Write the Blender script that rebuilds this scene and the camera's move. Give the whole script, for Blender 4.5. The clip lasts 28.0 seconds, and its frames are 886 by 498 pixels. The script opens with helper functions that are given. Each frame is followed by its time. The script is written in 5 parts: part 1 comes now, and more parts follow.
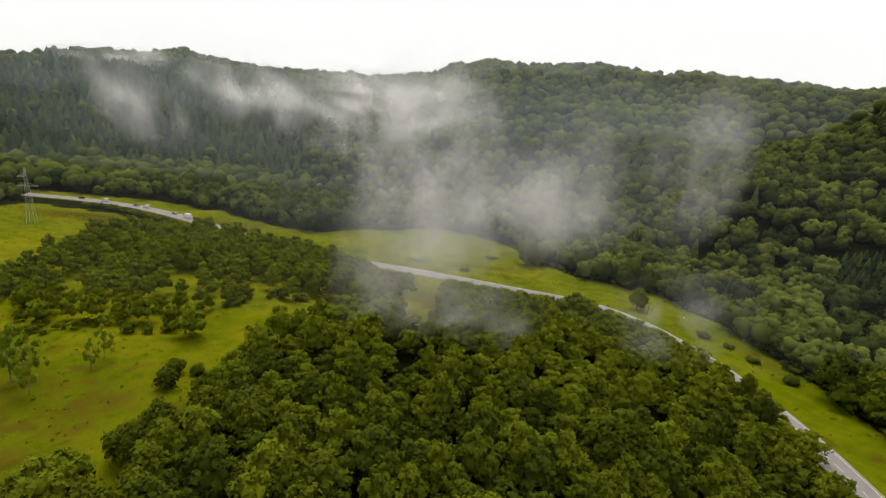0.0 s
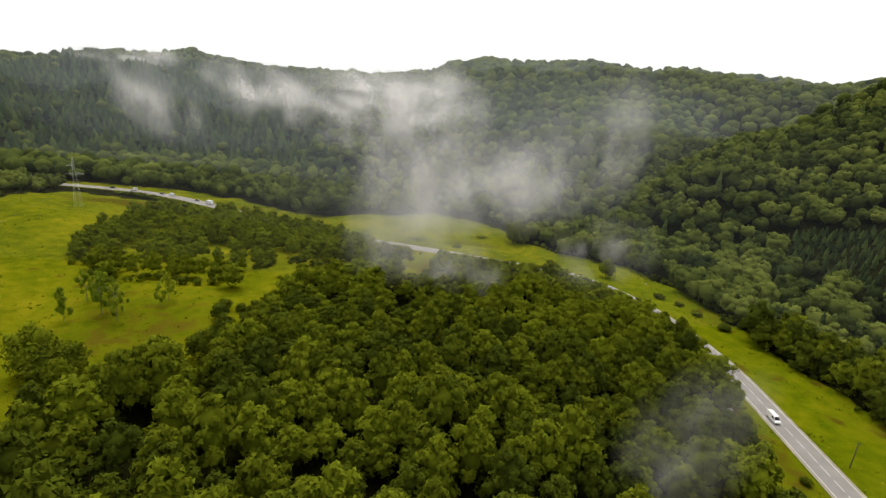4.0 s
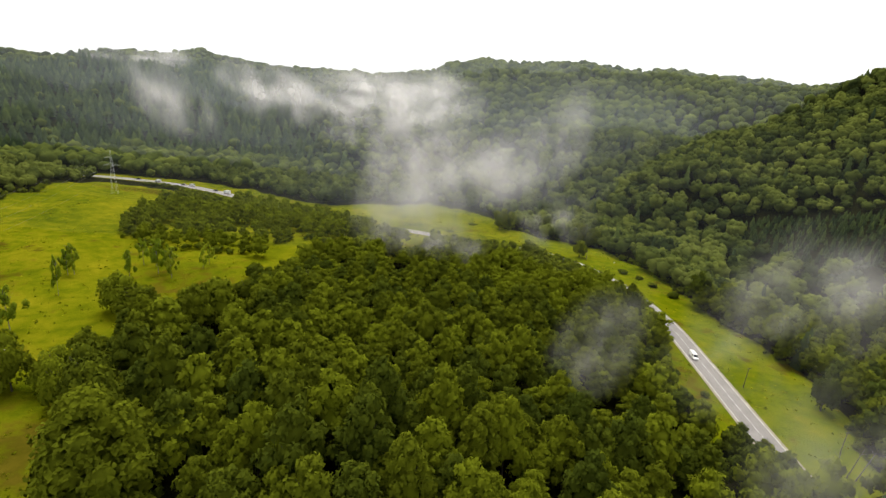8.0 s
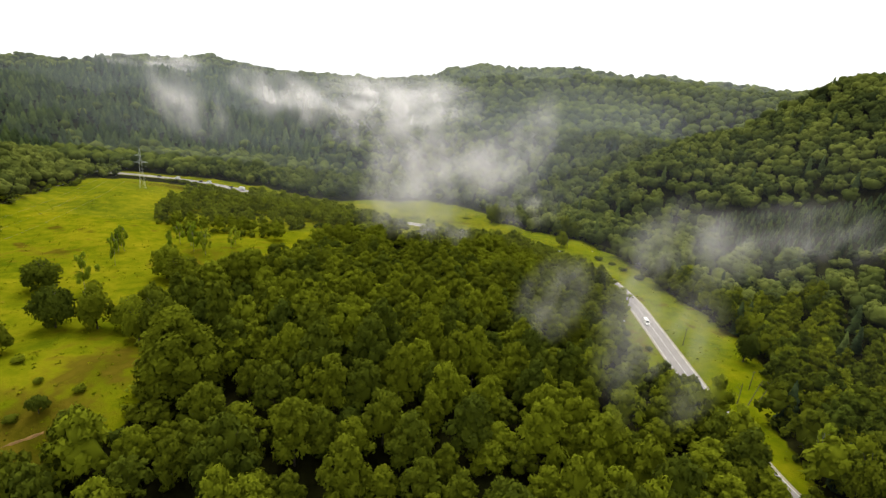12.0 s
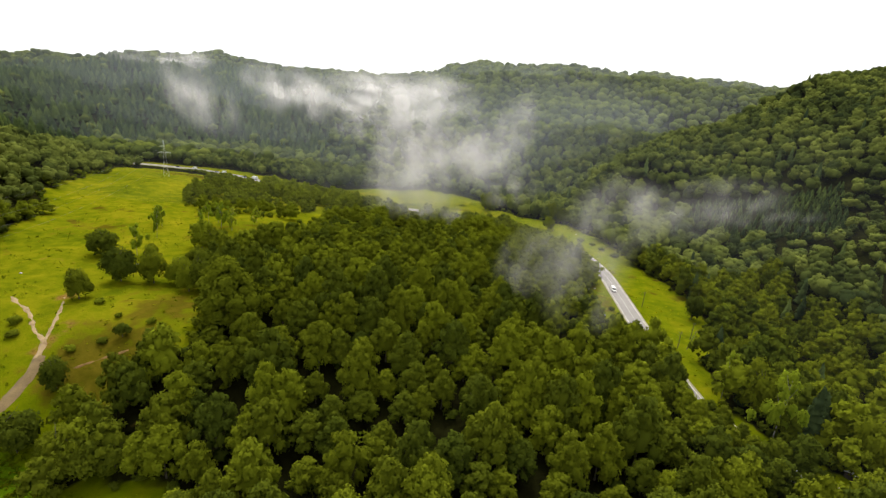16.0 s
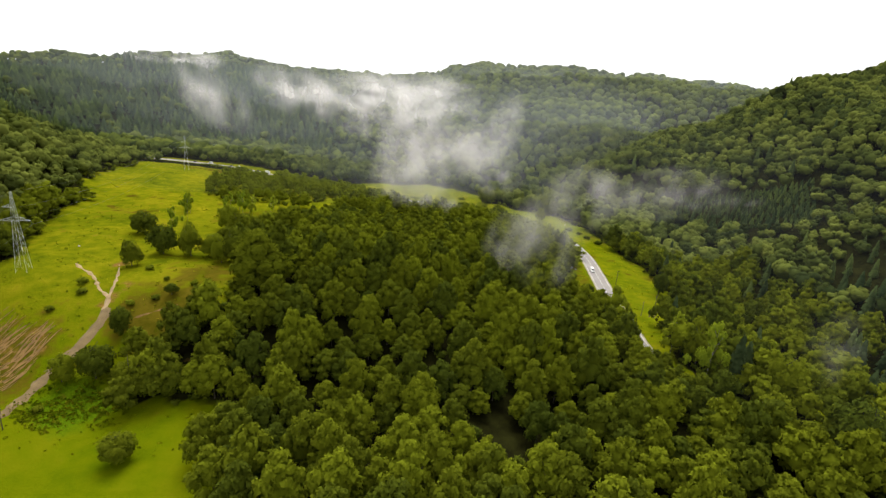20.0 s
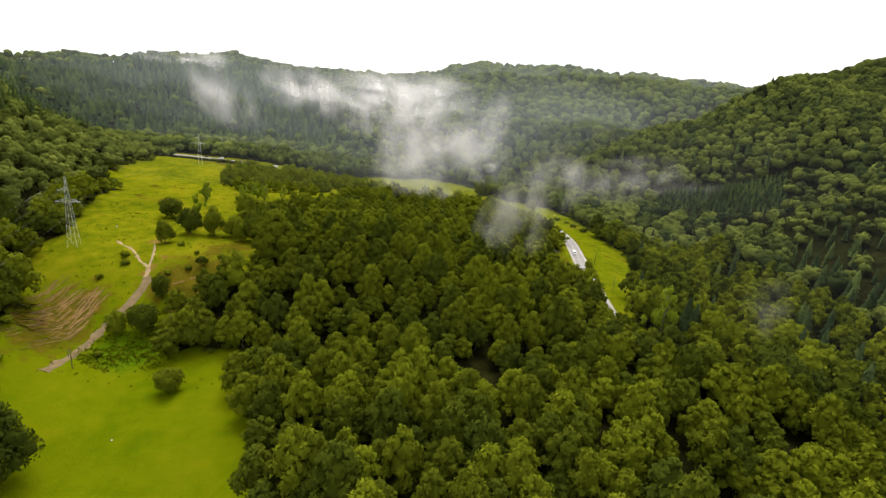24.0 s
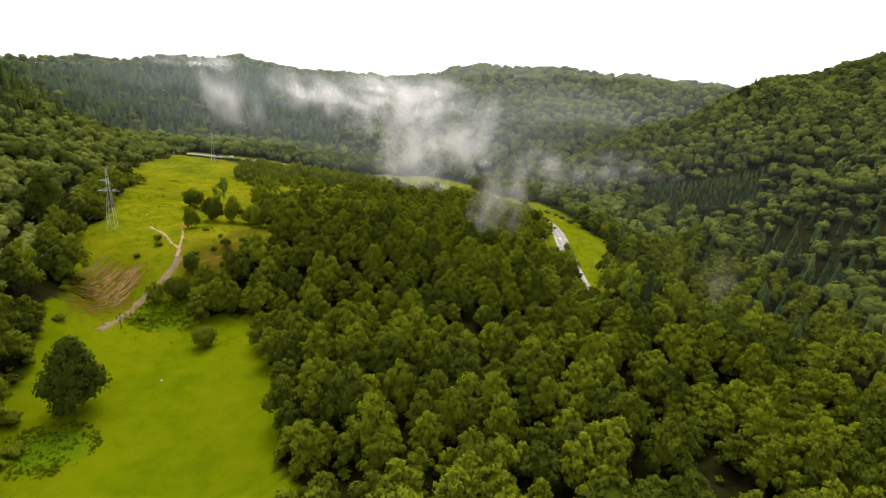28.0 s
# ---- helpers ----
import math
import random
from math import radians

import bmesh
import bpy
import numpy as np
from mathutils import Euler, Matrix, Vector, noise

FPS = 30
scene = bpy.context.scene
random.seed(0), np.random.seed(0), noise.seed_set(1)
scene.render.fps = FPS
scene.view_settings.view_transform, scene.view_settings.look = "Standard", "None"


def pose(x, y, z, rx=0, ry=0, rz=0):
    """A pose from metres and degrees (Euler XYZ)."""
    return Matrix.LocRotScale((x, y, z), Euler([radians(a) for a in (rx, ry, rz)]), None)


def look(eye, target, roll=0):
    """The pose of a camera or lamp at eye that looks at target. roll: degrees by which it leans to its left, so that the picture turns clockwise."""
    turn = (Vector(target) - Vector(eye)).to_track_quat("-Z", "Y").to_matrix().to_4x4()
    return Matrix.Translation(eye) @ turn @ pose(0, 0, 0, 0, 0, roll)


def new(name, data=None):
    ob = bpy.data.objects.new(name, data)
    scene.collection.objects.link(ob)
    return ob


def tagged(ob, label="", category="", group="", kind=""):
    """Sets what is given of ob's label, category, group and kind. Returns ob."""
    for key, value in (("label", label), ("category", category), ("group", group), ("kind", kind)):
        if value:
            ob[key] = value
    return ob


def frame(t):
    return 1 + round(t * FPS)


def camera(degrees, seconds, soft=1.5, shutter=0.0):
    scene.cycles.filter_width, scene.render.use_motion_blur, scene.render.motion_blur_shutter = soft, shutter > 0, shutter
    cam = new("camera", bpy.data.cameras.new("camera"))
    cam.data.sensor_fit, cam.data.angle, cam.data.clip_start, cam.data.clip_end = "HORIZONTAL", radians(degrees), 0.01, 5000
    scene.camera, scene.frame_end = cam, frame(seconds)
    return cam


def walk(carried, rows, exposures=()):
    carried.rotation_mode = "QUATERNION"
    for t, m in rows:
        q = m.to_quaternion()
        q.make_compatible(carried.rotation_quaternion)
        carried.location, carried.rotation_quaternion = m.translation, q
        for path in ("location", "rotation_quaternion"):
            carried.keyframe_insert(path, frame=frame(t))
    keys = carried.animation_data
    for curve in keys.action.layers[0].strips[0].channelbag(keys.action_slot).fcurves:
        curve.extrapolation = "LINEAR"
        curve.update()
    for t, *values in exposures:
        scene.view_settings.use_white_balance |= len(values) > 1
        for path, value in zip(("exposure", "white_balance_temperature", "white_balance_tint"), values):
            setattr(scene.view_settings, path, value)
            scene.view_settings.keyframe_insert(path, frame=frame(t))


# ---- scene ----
cam = camera(84.9, 28.0, soft=1.3)
METRES, EYE, TILT, LEAN, TURN = 270.0, 94.4, -15.5, -4.0, 0.0
ROWS = [
    (0.0, 0.0, 0.0, 0.0, 0.0, 0.0, -0.0),
    (0.5, 0.002, -0.0175, -0.0051, 0.05, 0.04, 0.04),
    (1.0, 0.0048, -0.037, -0.0112, 0.09, 0.06, 0.1),
    (1.5, 0.0069, -0.0544, -0.017, 0.04, 0.1, 0.14),
    (2.0, 0.0097, -0.0739, -0.0234, 0.08, 0.11, 0.19),
    (2.5, 0.0119, -0.0918, -0.0291, 0.06, 0.08, 0.25),
    (3.0, 0.0145, -0.1119, -0.0355, 0.11, -0.01, 0.29),
    (3.5, 0.0166, -0.1303, -0.0413, 0.21, -0.17, 0.33),
    (5.5, 0.026, -0.2116, -0.0639, 0.3, -0.69, 0.31),
    (6.0, 0.0288, -0.2321, -0.07, 0.42, -0.67, 0.3),
    (6.5, 0.0311, -0.2503, -0.0745, 0.4, -0.67, 0.25),
    (7.0, 0.0339, -0.2697, -0.0792, 0.39, -0.62, 0.23),
    (7.5, 0.0364, -0.2871, -0.0837, 0.41, -0.55, 0.18),
    (8.0, 0.0389, -0.3065, -0.0882, 0.35, -0.51, 0.12),
    (8.5, 0.0413, -0.3239, -0.0927, 0.37, -0.46, 0.1),
    (9.0, 0.0441, -0.343, -0.0979, 0.4, -0.39, 0.09),
    (9.5, 0.0463, -0.3602, -0.1027, 0.39, -0.28, 0.02),
    (10.0, 0.0488, -0.3788, -0.1075, 0.41, -0.21, -0.01),
    (10.5, 0.0507, -0.3954, -0.1118, 0.4, -0.2, -0.06),
    (11.0, 0.0534, -0.4144, -0.1163, 0.42, -0.21, -0.09),
    (11.5, 0.056, -0.4305, -0.1221, 0.5, -0.13, -0.11),
    (12.0, 0.0585, -0.4486, -0.1273, 0.55, -0.11, -0.13),
    (12.5, 0.061, -0.4657, -0.132, 0.55, -0.14, -0.14),
    (14.5, 0.0701, -0.5365, -0.1518, 0.42, -0.54, -0.22),
    (15.0, 0.0728, -0.5548, -0.1571, 0.52, -0.64, -0.23),
    (15.5, 0.0745, -0.5711, -0.1621, 0.64, -0.67, -0.25),
    (16.0, 0.0765, -0.589, -0.1676, 0.82, -0.63, -0.27),
    (16.5, 0.0788, -0.6055, -0.1728, 1.03, -0.63, -0.3),
    (17.0, 0.0805, -0.6236, -0.178, 1.17, -0.68, -0.35),
    (17.5, 0.0827, -0.6396, -0.1826, 1.34, -0.66, -0.41),
    (18.0, 0.0853, -0.6562, -0.1861, 1.39, -0.64, -0.48),
    (18.5, 0.0875, -0.6708, -0.1898, 1.38, -0.62, -0.53),
    (19.0, 0.0894, -0.6858, -0.1949, 1.35, -0.61, -0.55),
    (19.5, 0.091, -0.7003, -0.1996, 1.28, -0.64, -0.6),
    (20.0, 0.0941, -0.7158, -0.2043, 1.24, -0.64, -0.62),
    (20.5, 0.0965, -0.7301, -0.2093, 1.25, -0.57, -0.61),
    (21.0, 0.0991, -0.7455, -0.2135, 1.3, -0.63, -0.63),
    (21.5, 0.101, -0.7597, -0.2176, 1.32, -0.7, -0.65),
    (23.5, 0.1102, -0.8184, -0.2352, 1.46, -0.78, -0.67),
    (24.0, 0.1129, -0.8337, -0.2404, 1.43, -0.78, -0.65),
    (24.5, 0.1153, -0.8478, -0.2446, 1.4, -0.77, -0.64),
    (25.0, 0.1175, -0.8632, -0.2494, 1.41, -0.71, -0.62),
    (25.5, 0.1199, -0.8772, -0.2533, 1.47, -0.68, -0.61),
    (26.0, 0.1222, -0.8924, -0.2577, 1.52, -0.63, -0.58),
    (26.5, 0.1248, -0.9064, -0.262, 1.53, -0.61, -0.56),
    (27.0, 0.1274, -0.9216, -0.267, 1.54, -0.62, -0.54),
    (27.5, 0.1295, -0.9358, -0.2718, 1.6, -0.63, -0.52),
    (28.0, 0.1324, -0.9513, -0.2762, 1.67, -0.64, -0.52),
]
walk(cam, [(t, pose(0, 0, EYE, TILT, LEAN, TURN) @ pose(METRES * x, METRES * y, METRES * z, 90 + pitch, roll, yaw)) for t, x, y, z, yaw, pitch, roll in ROWS],
     exposures=[(0.0, 0.23), (4.0, 0.40), (8.0, 0.66), (12.0, 0.76), (20.0, 0.86), (28.0, 0.89)])


# ---- world, sun ----
SUN_AZ, SUN_EL = -12.0, 66.0
world = bpy.data.worlds.new("overcast")
scene.world = world
world.use_nodes = True
wn, wl = world.node_tree.nodes, world.node_tree.links
wn.clear()
sky = wn.new("ShaderNodeTexSky")
sky.sky_type, sky.sun_disc = "NISHITA", False
sky.sun_elevation, sky.sun_rotation = radians(SUN_EL), radians(SUN_AZ)
sky.air_density, sky.dust_density, sky.ozone_density = 1.0, 4.0, 1.0
clear = wn.new("ShaderNodeBackground")
clear.inputs["Strength"].default_value = 0.08
cloud = wn.new("ShaderNodeBackground")
cloud.inputs["Color"].default_value, cloud.inputs["Strength"].default_value = (1.0, 0.99, 0.97, 1), 0.95
both, wout = wn.new("ShaderNodeMixShader"), wn.new("ShaderNodeOutputWorld")
both.inputs[0].default_value = 0.9          # cloud cover
wl.new(sky.outputs[0], clear.inputs["Color"])
wl.new(clear.outputs[0], both.inputs[1])
wl.new(cloud.outputs[0], both.inputs[2])
wl.new(both.outputs[0], wout.inputs["Surface"])
sun = new("sun", bpy.data.lights.new("sun", "SUN"))
sun.data.energy, sun.data.angle, sun.data.color = 2.75, radians(40), (1.0, 0.95, 0.87)
sun_from = Vector((math.sin(radians(SUN_AZ)) * math.cos(radians(SUN_EL)), math.cos(radians(SUN_AZ)) * math.cos(radians(SUN_EL)), math.sin(radians(SUN_EL))))
sun.matrix_world = look(sun_from * 1500, (0, 0, 0))
scene.cycles.transparent_max_bounces = 32


# ---- materials ----
def material(name):
    m = bpy.data.materials.new(name)
    m.use_nodes = True
    m.node_tree.nodes.clear()
    return m, m.node_tree.nodes, m.node_tree.links


def node(nodes, kind, **values):
    n = nodes.new(kind)
    for key, value in values.items():
        n.inputs[key].default_value = value
    return n


def ramp(nodes, stops):
    n = nodes.new("ShaderNodeValToRGB")
    e = n.color_ramp.elements
    while len(e) < len(stops):
        e.new(0.5)
    for one, (at, colour) in zip(e, stops):
        one.position, one.color = at, (*colour, 1)
    return n


def noise_at(nodes, links, size, detail=4, rough=0.55):
    """Noise whose largest lumps measure about size metres."""
    g = nodes.new("ShaderNodeNewGeometry")
    n = node(nodes, "ShaderNodeTexNoise", Scale=1.0 / size, Detail=detail, Roughness=rough)
    links.new(g.outputs["Position"], n.inputs["Vector"])
    return n


def mixed(nodes, links, factor, a, b):
    n = nodes.new("ShaderNodeMix")
    n.data_type = "RGBA"
    for socket, value in ((n.inputs["Factor"], factor), (n.inputs["A"], a), (n.inputs["B"], b)):
        if isinstance(value, bpy.types.NodeSocket):
            links.new(value, socket)
        elif isinstance(value, (int, float)):
            socket.default_value = value
        else:
            socket.default_value = (*value, 1)
    return n.outputs["Result"]


def maths(nodes, links, op, a, b=0.0):
    n = nodes.new("ShaderNodeMath")
    n.operation = op
    for socket, value in zip(n.inputs, (a, b)):
        if isinstance(value, bpy.types.NodeSocket):
            links.new(value, socket)
        else:
            socket.default_value = value
    return n.outputs[0]


def leaf_material(name, dark, mid, light, per_object, through_light=0.13, shaped=True):
    """Foliage, tinted tree by tree, with lighter and darker sprays; shaped: sprays take the lie of their bough."""
    m, n, l = material(name)
    if per_object:
        tint = n.new("ShaderNodeObjectInfo").outputs["Random"]
    else:
        a = n.new("ShaderNodeAttribute")
        a.attribute_name = "tint"
        tint = a.outputs["Fac"]
    r = ramp(n, [(0.0, dark), (0.55, mid), (1.0, light)])
    g = n.new("ShaderNodeNewGeometry")
    spray = maths(n, l, "MULTIPLY", maths(n, l, "SUBTRACT", g.outputs["Random Per Island"], 0.5), 0.24)
    patch = noise_at(n, l, 38.0, 2)
    wide = maths(n, l, "MULTIPLY", maths(n, l, "SUBTRACT", patch.outputs["Fac"], 0.5), 0.9)
    l.new(maths(n, l, "ADD", maths(n, l, "ADD", tint, spray), wide), r.inputs[0])
    d = node(n, "ShaderNodeBsdfDiffuse", Roughness=0.6)
    t = n.new("ShaderNodeBsdfTranslucent")
    l.new(r.outputs[0], d.inputs["Color"])
    l.new(r.outputs[0], t.inputs["Color"])
    if shaped:
        bough, turn, lie = n.new("ShaderNodeAttribute"), n.new("ShaderNodeVectorTransform"), n.new("ShaderNodeVectorMath")
        bough.attribute_name = "bough"
        turn.vector_type, turn.convert_from, turn.convert_to = "NORMAL", "OBJECT", "WORLD"
        lie.operation = "MULTIPLY_ADD"
        lie.inputs[1].default_value = (2.2, 2.2, 2.2)
        even_out = n.new("ShaderNodeVectorMath")
        even_out.operation = "NORMALIZE"
        l.new(bough.outputs["Vector"], turn.inputs[0])
        l.new(turn.outputs[0], lie.inputs[0])
        l.new(g.outputs["Normal"], lie.inputs[2])
        l.new(lie.outputs[0], even_out.inputs[0])
        l.new(even_out.outputs[0], d.inputs["Normal"])
    mix, out = node(n, "ShaderNodeMixShader", Fac=through_light), n.new("ShaderNodeOutputMaterial")
    l.new(d.outputs[0], mix.inputs[1])
    l.new(t.outputs[0], mix.inputs[2])
    l.new(mix.outputs[0], out.inputs["Surface"])
    return m


BROAD = ((0.0435, 0.0585, 0.0069), (0.0881, 0.1041, 0.0066), (0.1244, 0.1475, 0.0079))
# distance haze is put into these greyer, bluer greens of the hill woods
HAZED_HILL = ((0.0293, 0.041, 0.0116), (0.0803, 0.0997, 0.018), (0.1281, 0.1494, 0.0275))
SPRUCE = ((0.0233, 0.0367, 0.0148), (0.0427, 0.0612, 0.019), (0.0736, 0.0979, 0.0234))
LEAVES = leaf_material("leaves", *BROAD, True)
WOOD_LEAVES = leaf_material("woodland_leaves", *BROAD, False)
HAZED_LEAVES = leaf_material("hillside_leaves", *HAZED_HILL, False)
NEEDLES = leaf_material("needles", *SPRUCE, True, 0.1)
WOOD_NEEDLES = leaf_material("woodland_needles", *SPRUCE, False, 0.1)
BIRCH_LEAVES = leaf_material("birch_leaves", (0.1242, 0.1795, 0.0109), (0.1932, 0.2485, 0.0139), (0.2622, 0.3037, 0.0193), True, 0.4)
RUST_LEAVES = leaf_material("rust_leaves", (0.034, 0.0136, 0.0041), (0.0476, 0.0204, 0.0054), (0.0612, 0.0272, 0.0068), True)
GRASS_TUFTS = leaf_material("tufts", (0.1061, 0.1306, 0.0032), (0.155, 0.1714, 0.0041), (0.2203, 0.2122, 0.0082), False, 0.4, False)
WEEDS = leaf_material("weeds", (0.0578, 0.085, 0.002), (0.0884, 0.1122, 0.0027), (0.1292, 0.136, 0.0054), False, 0.4, False)


def plain(name, dark, light, size, rough=0.8, metal=0.0, bump=0.15, fine=None):
    """A surface in two tones, with grain at two scales."""
    m, n, l = material(name)
    big, small = noise_at(n, l, size), noise_at(n, l, fine or size / 9, 6, 0.65)
    both = maths(n, l, "ADD", maths(n, l, "MULTIPLY", big.outputs["Fac"], 0.6), maths(n, l, "MULTIPLY", small.outputs["Fac"], 0.4))
    r = ramp(n, [(0.36, dark), (0.64, light)])
    l.new(both, r.inputs[0])
    b = node(n, "ShaderNodeBsdfPrincipled", Roughness=rough, Metallic=metal)
    bm = node(n, "ShaderNodeBump", Strength=bump, Distance=0.05)
    l.new(small.outputs["Fac"], bm.inputs["Height"])
    l.new(bm.outputs[0], b.inputs["Normal"])
    l.new(r.outputs[0], b.inputs["Base Color"])
    l.new(b.outputs[0], n.new("ShaderNodeOutputMaterial").inputs["Surface"])
    return m


BARK = plain("bark", (0.0204, 0.0163, 0.0109), (0.0612, 0.051, 0.034), 0.8)
PALE_BARK = plain("pale_bark", (0.068, 0.0612, 0.0476), (0.238, 0.2244, 0.1904), 0.7)
DEAD_WOOD = plain("dead_wood", (0.0408, 0.034, 0.0306), (0.1088, 0.0952, 0.0816), 0.6)
ASPHALT = plain("asphalt", (0.136, 0.1258, 0.119), (0.1836, 0.17, 0.1598), 6.0, 0.9, 0, 0.1, 0.25)
VERGE = plain("gravel_verge", (0.136, 0.1224, 0.068), (0.2584, 0.2312, 0.1632), 2.5, 0.95, 0, 0.3, 0.2)
ROAD_PAINT = plain("road_paint", (0.306, 0.2992, 0.2856), (0.4488, 0.442, 0.4216), 2.0, 0.6)
DIRT = plain("dirt", (0.0714, 0.0469, 0.0157), (0.1482, 0.1026, 0.0417), 3.5, 0.95, 0, 0.6, 0.3)
STREAK = plain("washed_earth", (0.0704, 0.0374, 0.0069), (0.1642, 0.0918, 0.019), 2.0, 0.95, 0, 0.5, 0.25)
PALE_DIRT = plain("pale_dirt", (0.1292, 0.0833, 0.0318), (0.2713, 0.1999, 0.104), 2.0, 0.95, 0, 0.5, 0.25)
STEEL = plain("galvanised_steel", (0.416, 0.432, 0.432), (0.608, 0.624, 0.624), 1.5, 0.6, 0.0)
GLASSY = plain("insulator_glass", (0.034, 0.0612, 0.0544), (0.0544, 0.0884, 0.0748), 0.3, 0.2)
CABLE = plain("cable", (0.1197, 0.1197, 0.1197), (0.1795, 0.1795, 0.1795), 1.0, 0.5, 0.6)
POLE_WOOD = plain("pole_wood", (0.0238, 0.019, 0.0136), (0.068, 0.0544, 0.0408), 0.7)
STONE = plain("pale_stone", (0.238, 0.2244, 0.204), (0.408, 0.3944, 0.3672), 0.8, 0.9, 0, 0.5)
WHITE_CAR = plain("white_car_paint", (0.60, 0.60, 0.59), (0.70, 0.70, 0.69), 3.0, 0.25, 0, 0.0)
DARK_CAR = plain("dark_car_paint", (0.0136, 0.015, 0.019), (0.0238, 0.0258, 0.0306), 3.0, 0.2, 0.2, 0.0)
GREY_CAR = plain("silver_car_paint", (0.204, 0.2108, 0.2176), (0.2584, 0.2652, 0.272), 3.0, 0.25, 0.5, 0.0)
CAR_GLASS = plain("car_glass", (0.012, 0.014, 0.016), (0.02, 0.022, 0.025), 1.0, 0.06, 0, 0.0)
TYRE = plain("tyre_rubber", (0.0082, 0.0082, 0.0082), (0.017, 0.017, 0.017), 0.3)
RIM = plain("wheel_rim", (0.35, 0.35, 0.36), (0.5, 0.5, 0.5), 0.3, 0.35, 0.8)
LAMP_GLASS = plain("lamp_glass", (0.6, 0.6, 0.58), (0.75, 0.75, 0.72), 0.3, 0.15)
RED_LAMP = plain("red_lamp", (0.25, 0.01, 0.01), (0.35, 0.015, 0.012), 0.3, 0.2)
ROOF_SHEET = plain("roof_sheet", (0.374, 0.3808, 0.3944), (0.4896, 0.4964, 0.5032), 1.2, 0.45, 0.3)


def meadow_material():
    """Grass, dry growth, bare soil and shade-darkened woodland floor, by the masks soil, dry and wood of the ground."""
    m, n, l = material("meadow")
    wide, mid, fine = noise_at(n, l, 34.0, 3), noise_at(n, l, 6.0, 5), noise_at(n, l, 0.7, 6, 0.7)
    grass = ramp(n, [(0.32, (0.0439, 0.0702, 0.0007)), (0.5, (0.0731, 0.0936, 0.0009)), (0.68, (0.0965, 0.1064, 0.0018))])
    tone = maths(n, l, "ADD", maths(n, l, "MULTIPLY", wide.outputs["Fac"], 0.40), maths(n, l, "ADD", maths(n, l, "MULTIPLY", mid.outputs["Fac"], 0.45), maths(n, l, "MULTIPLY", fine.outputs["Fac"], 0.15)))
    l.new(tone, grass.inputs[0])
    warm = n.new("ShaderNodeAttribute")
    warm.attribute_name = "warm"
    straw = ramp(n, [(0.36, (0.0453, 0.062, 0.0016)), (0.5, (0.0905, 0.1003, 0.0023)), (0.64, (0.1438, 0.1322, 0.0047))])
    l.new(tone, straw.inputs[0])
    colour = mixed(n, l, warm.outputs["Fac"], grass.outputs[0], straw.outputs[0])

    def mask(name, softness):
        a = n.new("ShaderNodeAttribute")
        a.attribute_name = name
        rough = maths(n, l, "ADD", a.outputs["Fac"], maths(n, l, "MULTIPLY", maths(n, l, "SUBTRACT", mid.outputs["Fac"], 0.5), softness))
        r = ramp(n, [(0.35, (0, 0, 0)), (0.65, (1, 1, 1))])
        l.new(rough, r.inputs[0])
        return r.outputs[0]

    lush = ramp(n, [(0.35, (0.034, 0.068, 0.0014)), (0.65, (0.068, 0.1088, 0.002))])
    l.new(fine.outputs["Fac"], lush.inputs[0])
    colour = mixed(n, l, mask("rank", 1.0), colour, lush.outputs[0])
    dry = ramp(n, [(0.35, (0.0367, 0.0353, 0.0019)), (0.65, (0.0759, 0.0612, 0.0049))])
    l.new(mid.outputs["Fac"], dry.inputs[0])
    colour = mixed(n, l, mask("dry", 1.4), colour, dry.outputs[0])
    # leaf litter, painted near black with the shade between the trees
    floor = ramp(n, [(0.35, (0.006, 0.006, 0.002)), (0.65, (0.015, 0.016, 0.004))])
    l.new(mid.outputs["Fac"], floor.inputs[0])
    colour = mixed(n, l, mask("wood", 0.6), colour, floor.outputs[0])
    soil = ramp(n, [(0.35, (0.0789, 0.0446, 0.009)), (0.65, (0.176, 0.1099, 0.0267))])
    l.new(fine.outputs["Fac"], soil.inputs[0])
    colour = mixed(n, l, mask("soil", 1.6), colour, soil.outputs[0])
    b = node(n, "ShaderNodeBsdfPrincipled", Roughness=0.95)
    b.inputs["Specular IOR Level"].default_value = 0.0
    bump = node(n, "ShaderNodeBump", Strength=0.7, Distance=0.5)
    l.new(maths(n, l, "ADD", fine.outputs["Fac"], mid.outputs["Fac"]), bump.inputs["Height"])
    l.new(bump.outputs[0], b.inputs["Normal"])
    l.new(colour, b.inputs["Base Color"])
    l.new(b.outputs[0], n.new("ShaderNodeOutputMaterial").inputs["Surface"])
    return m


MEADOW_MAT = meadow_material()


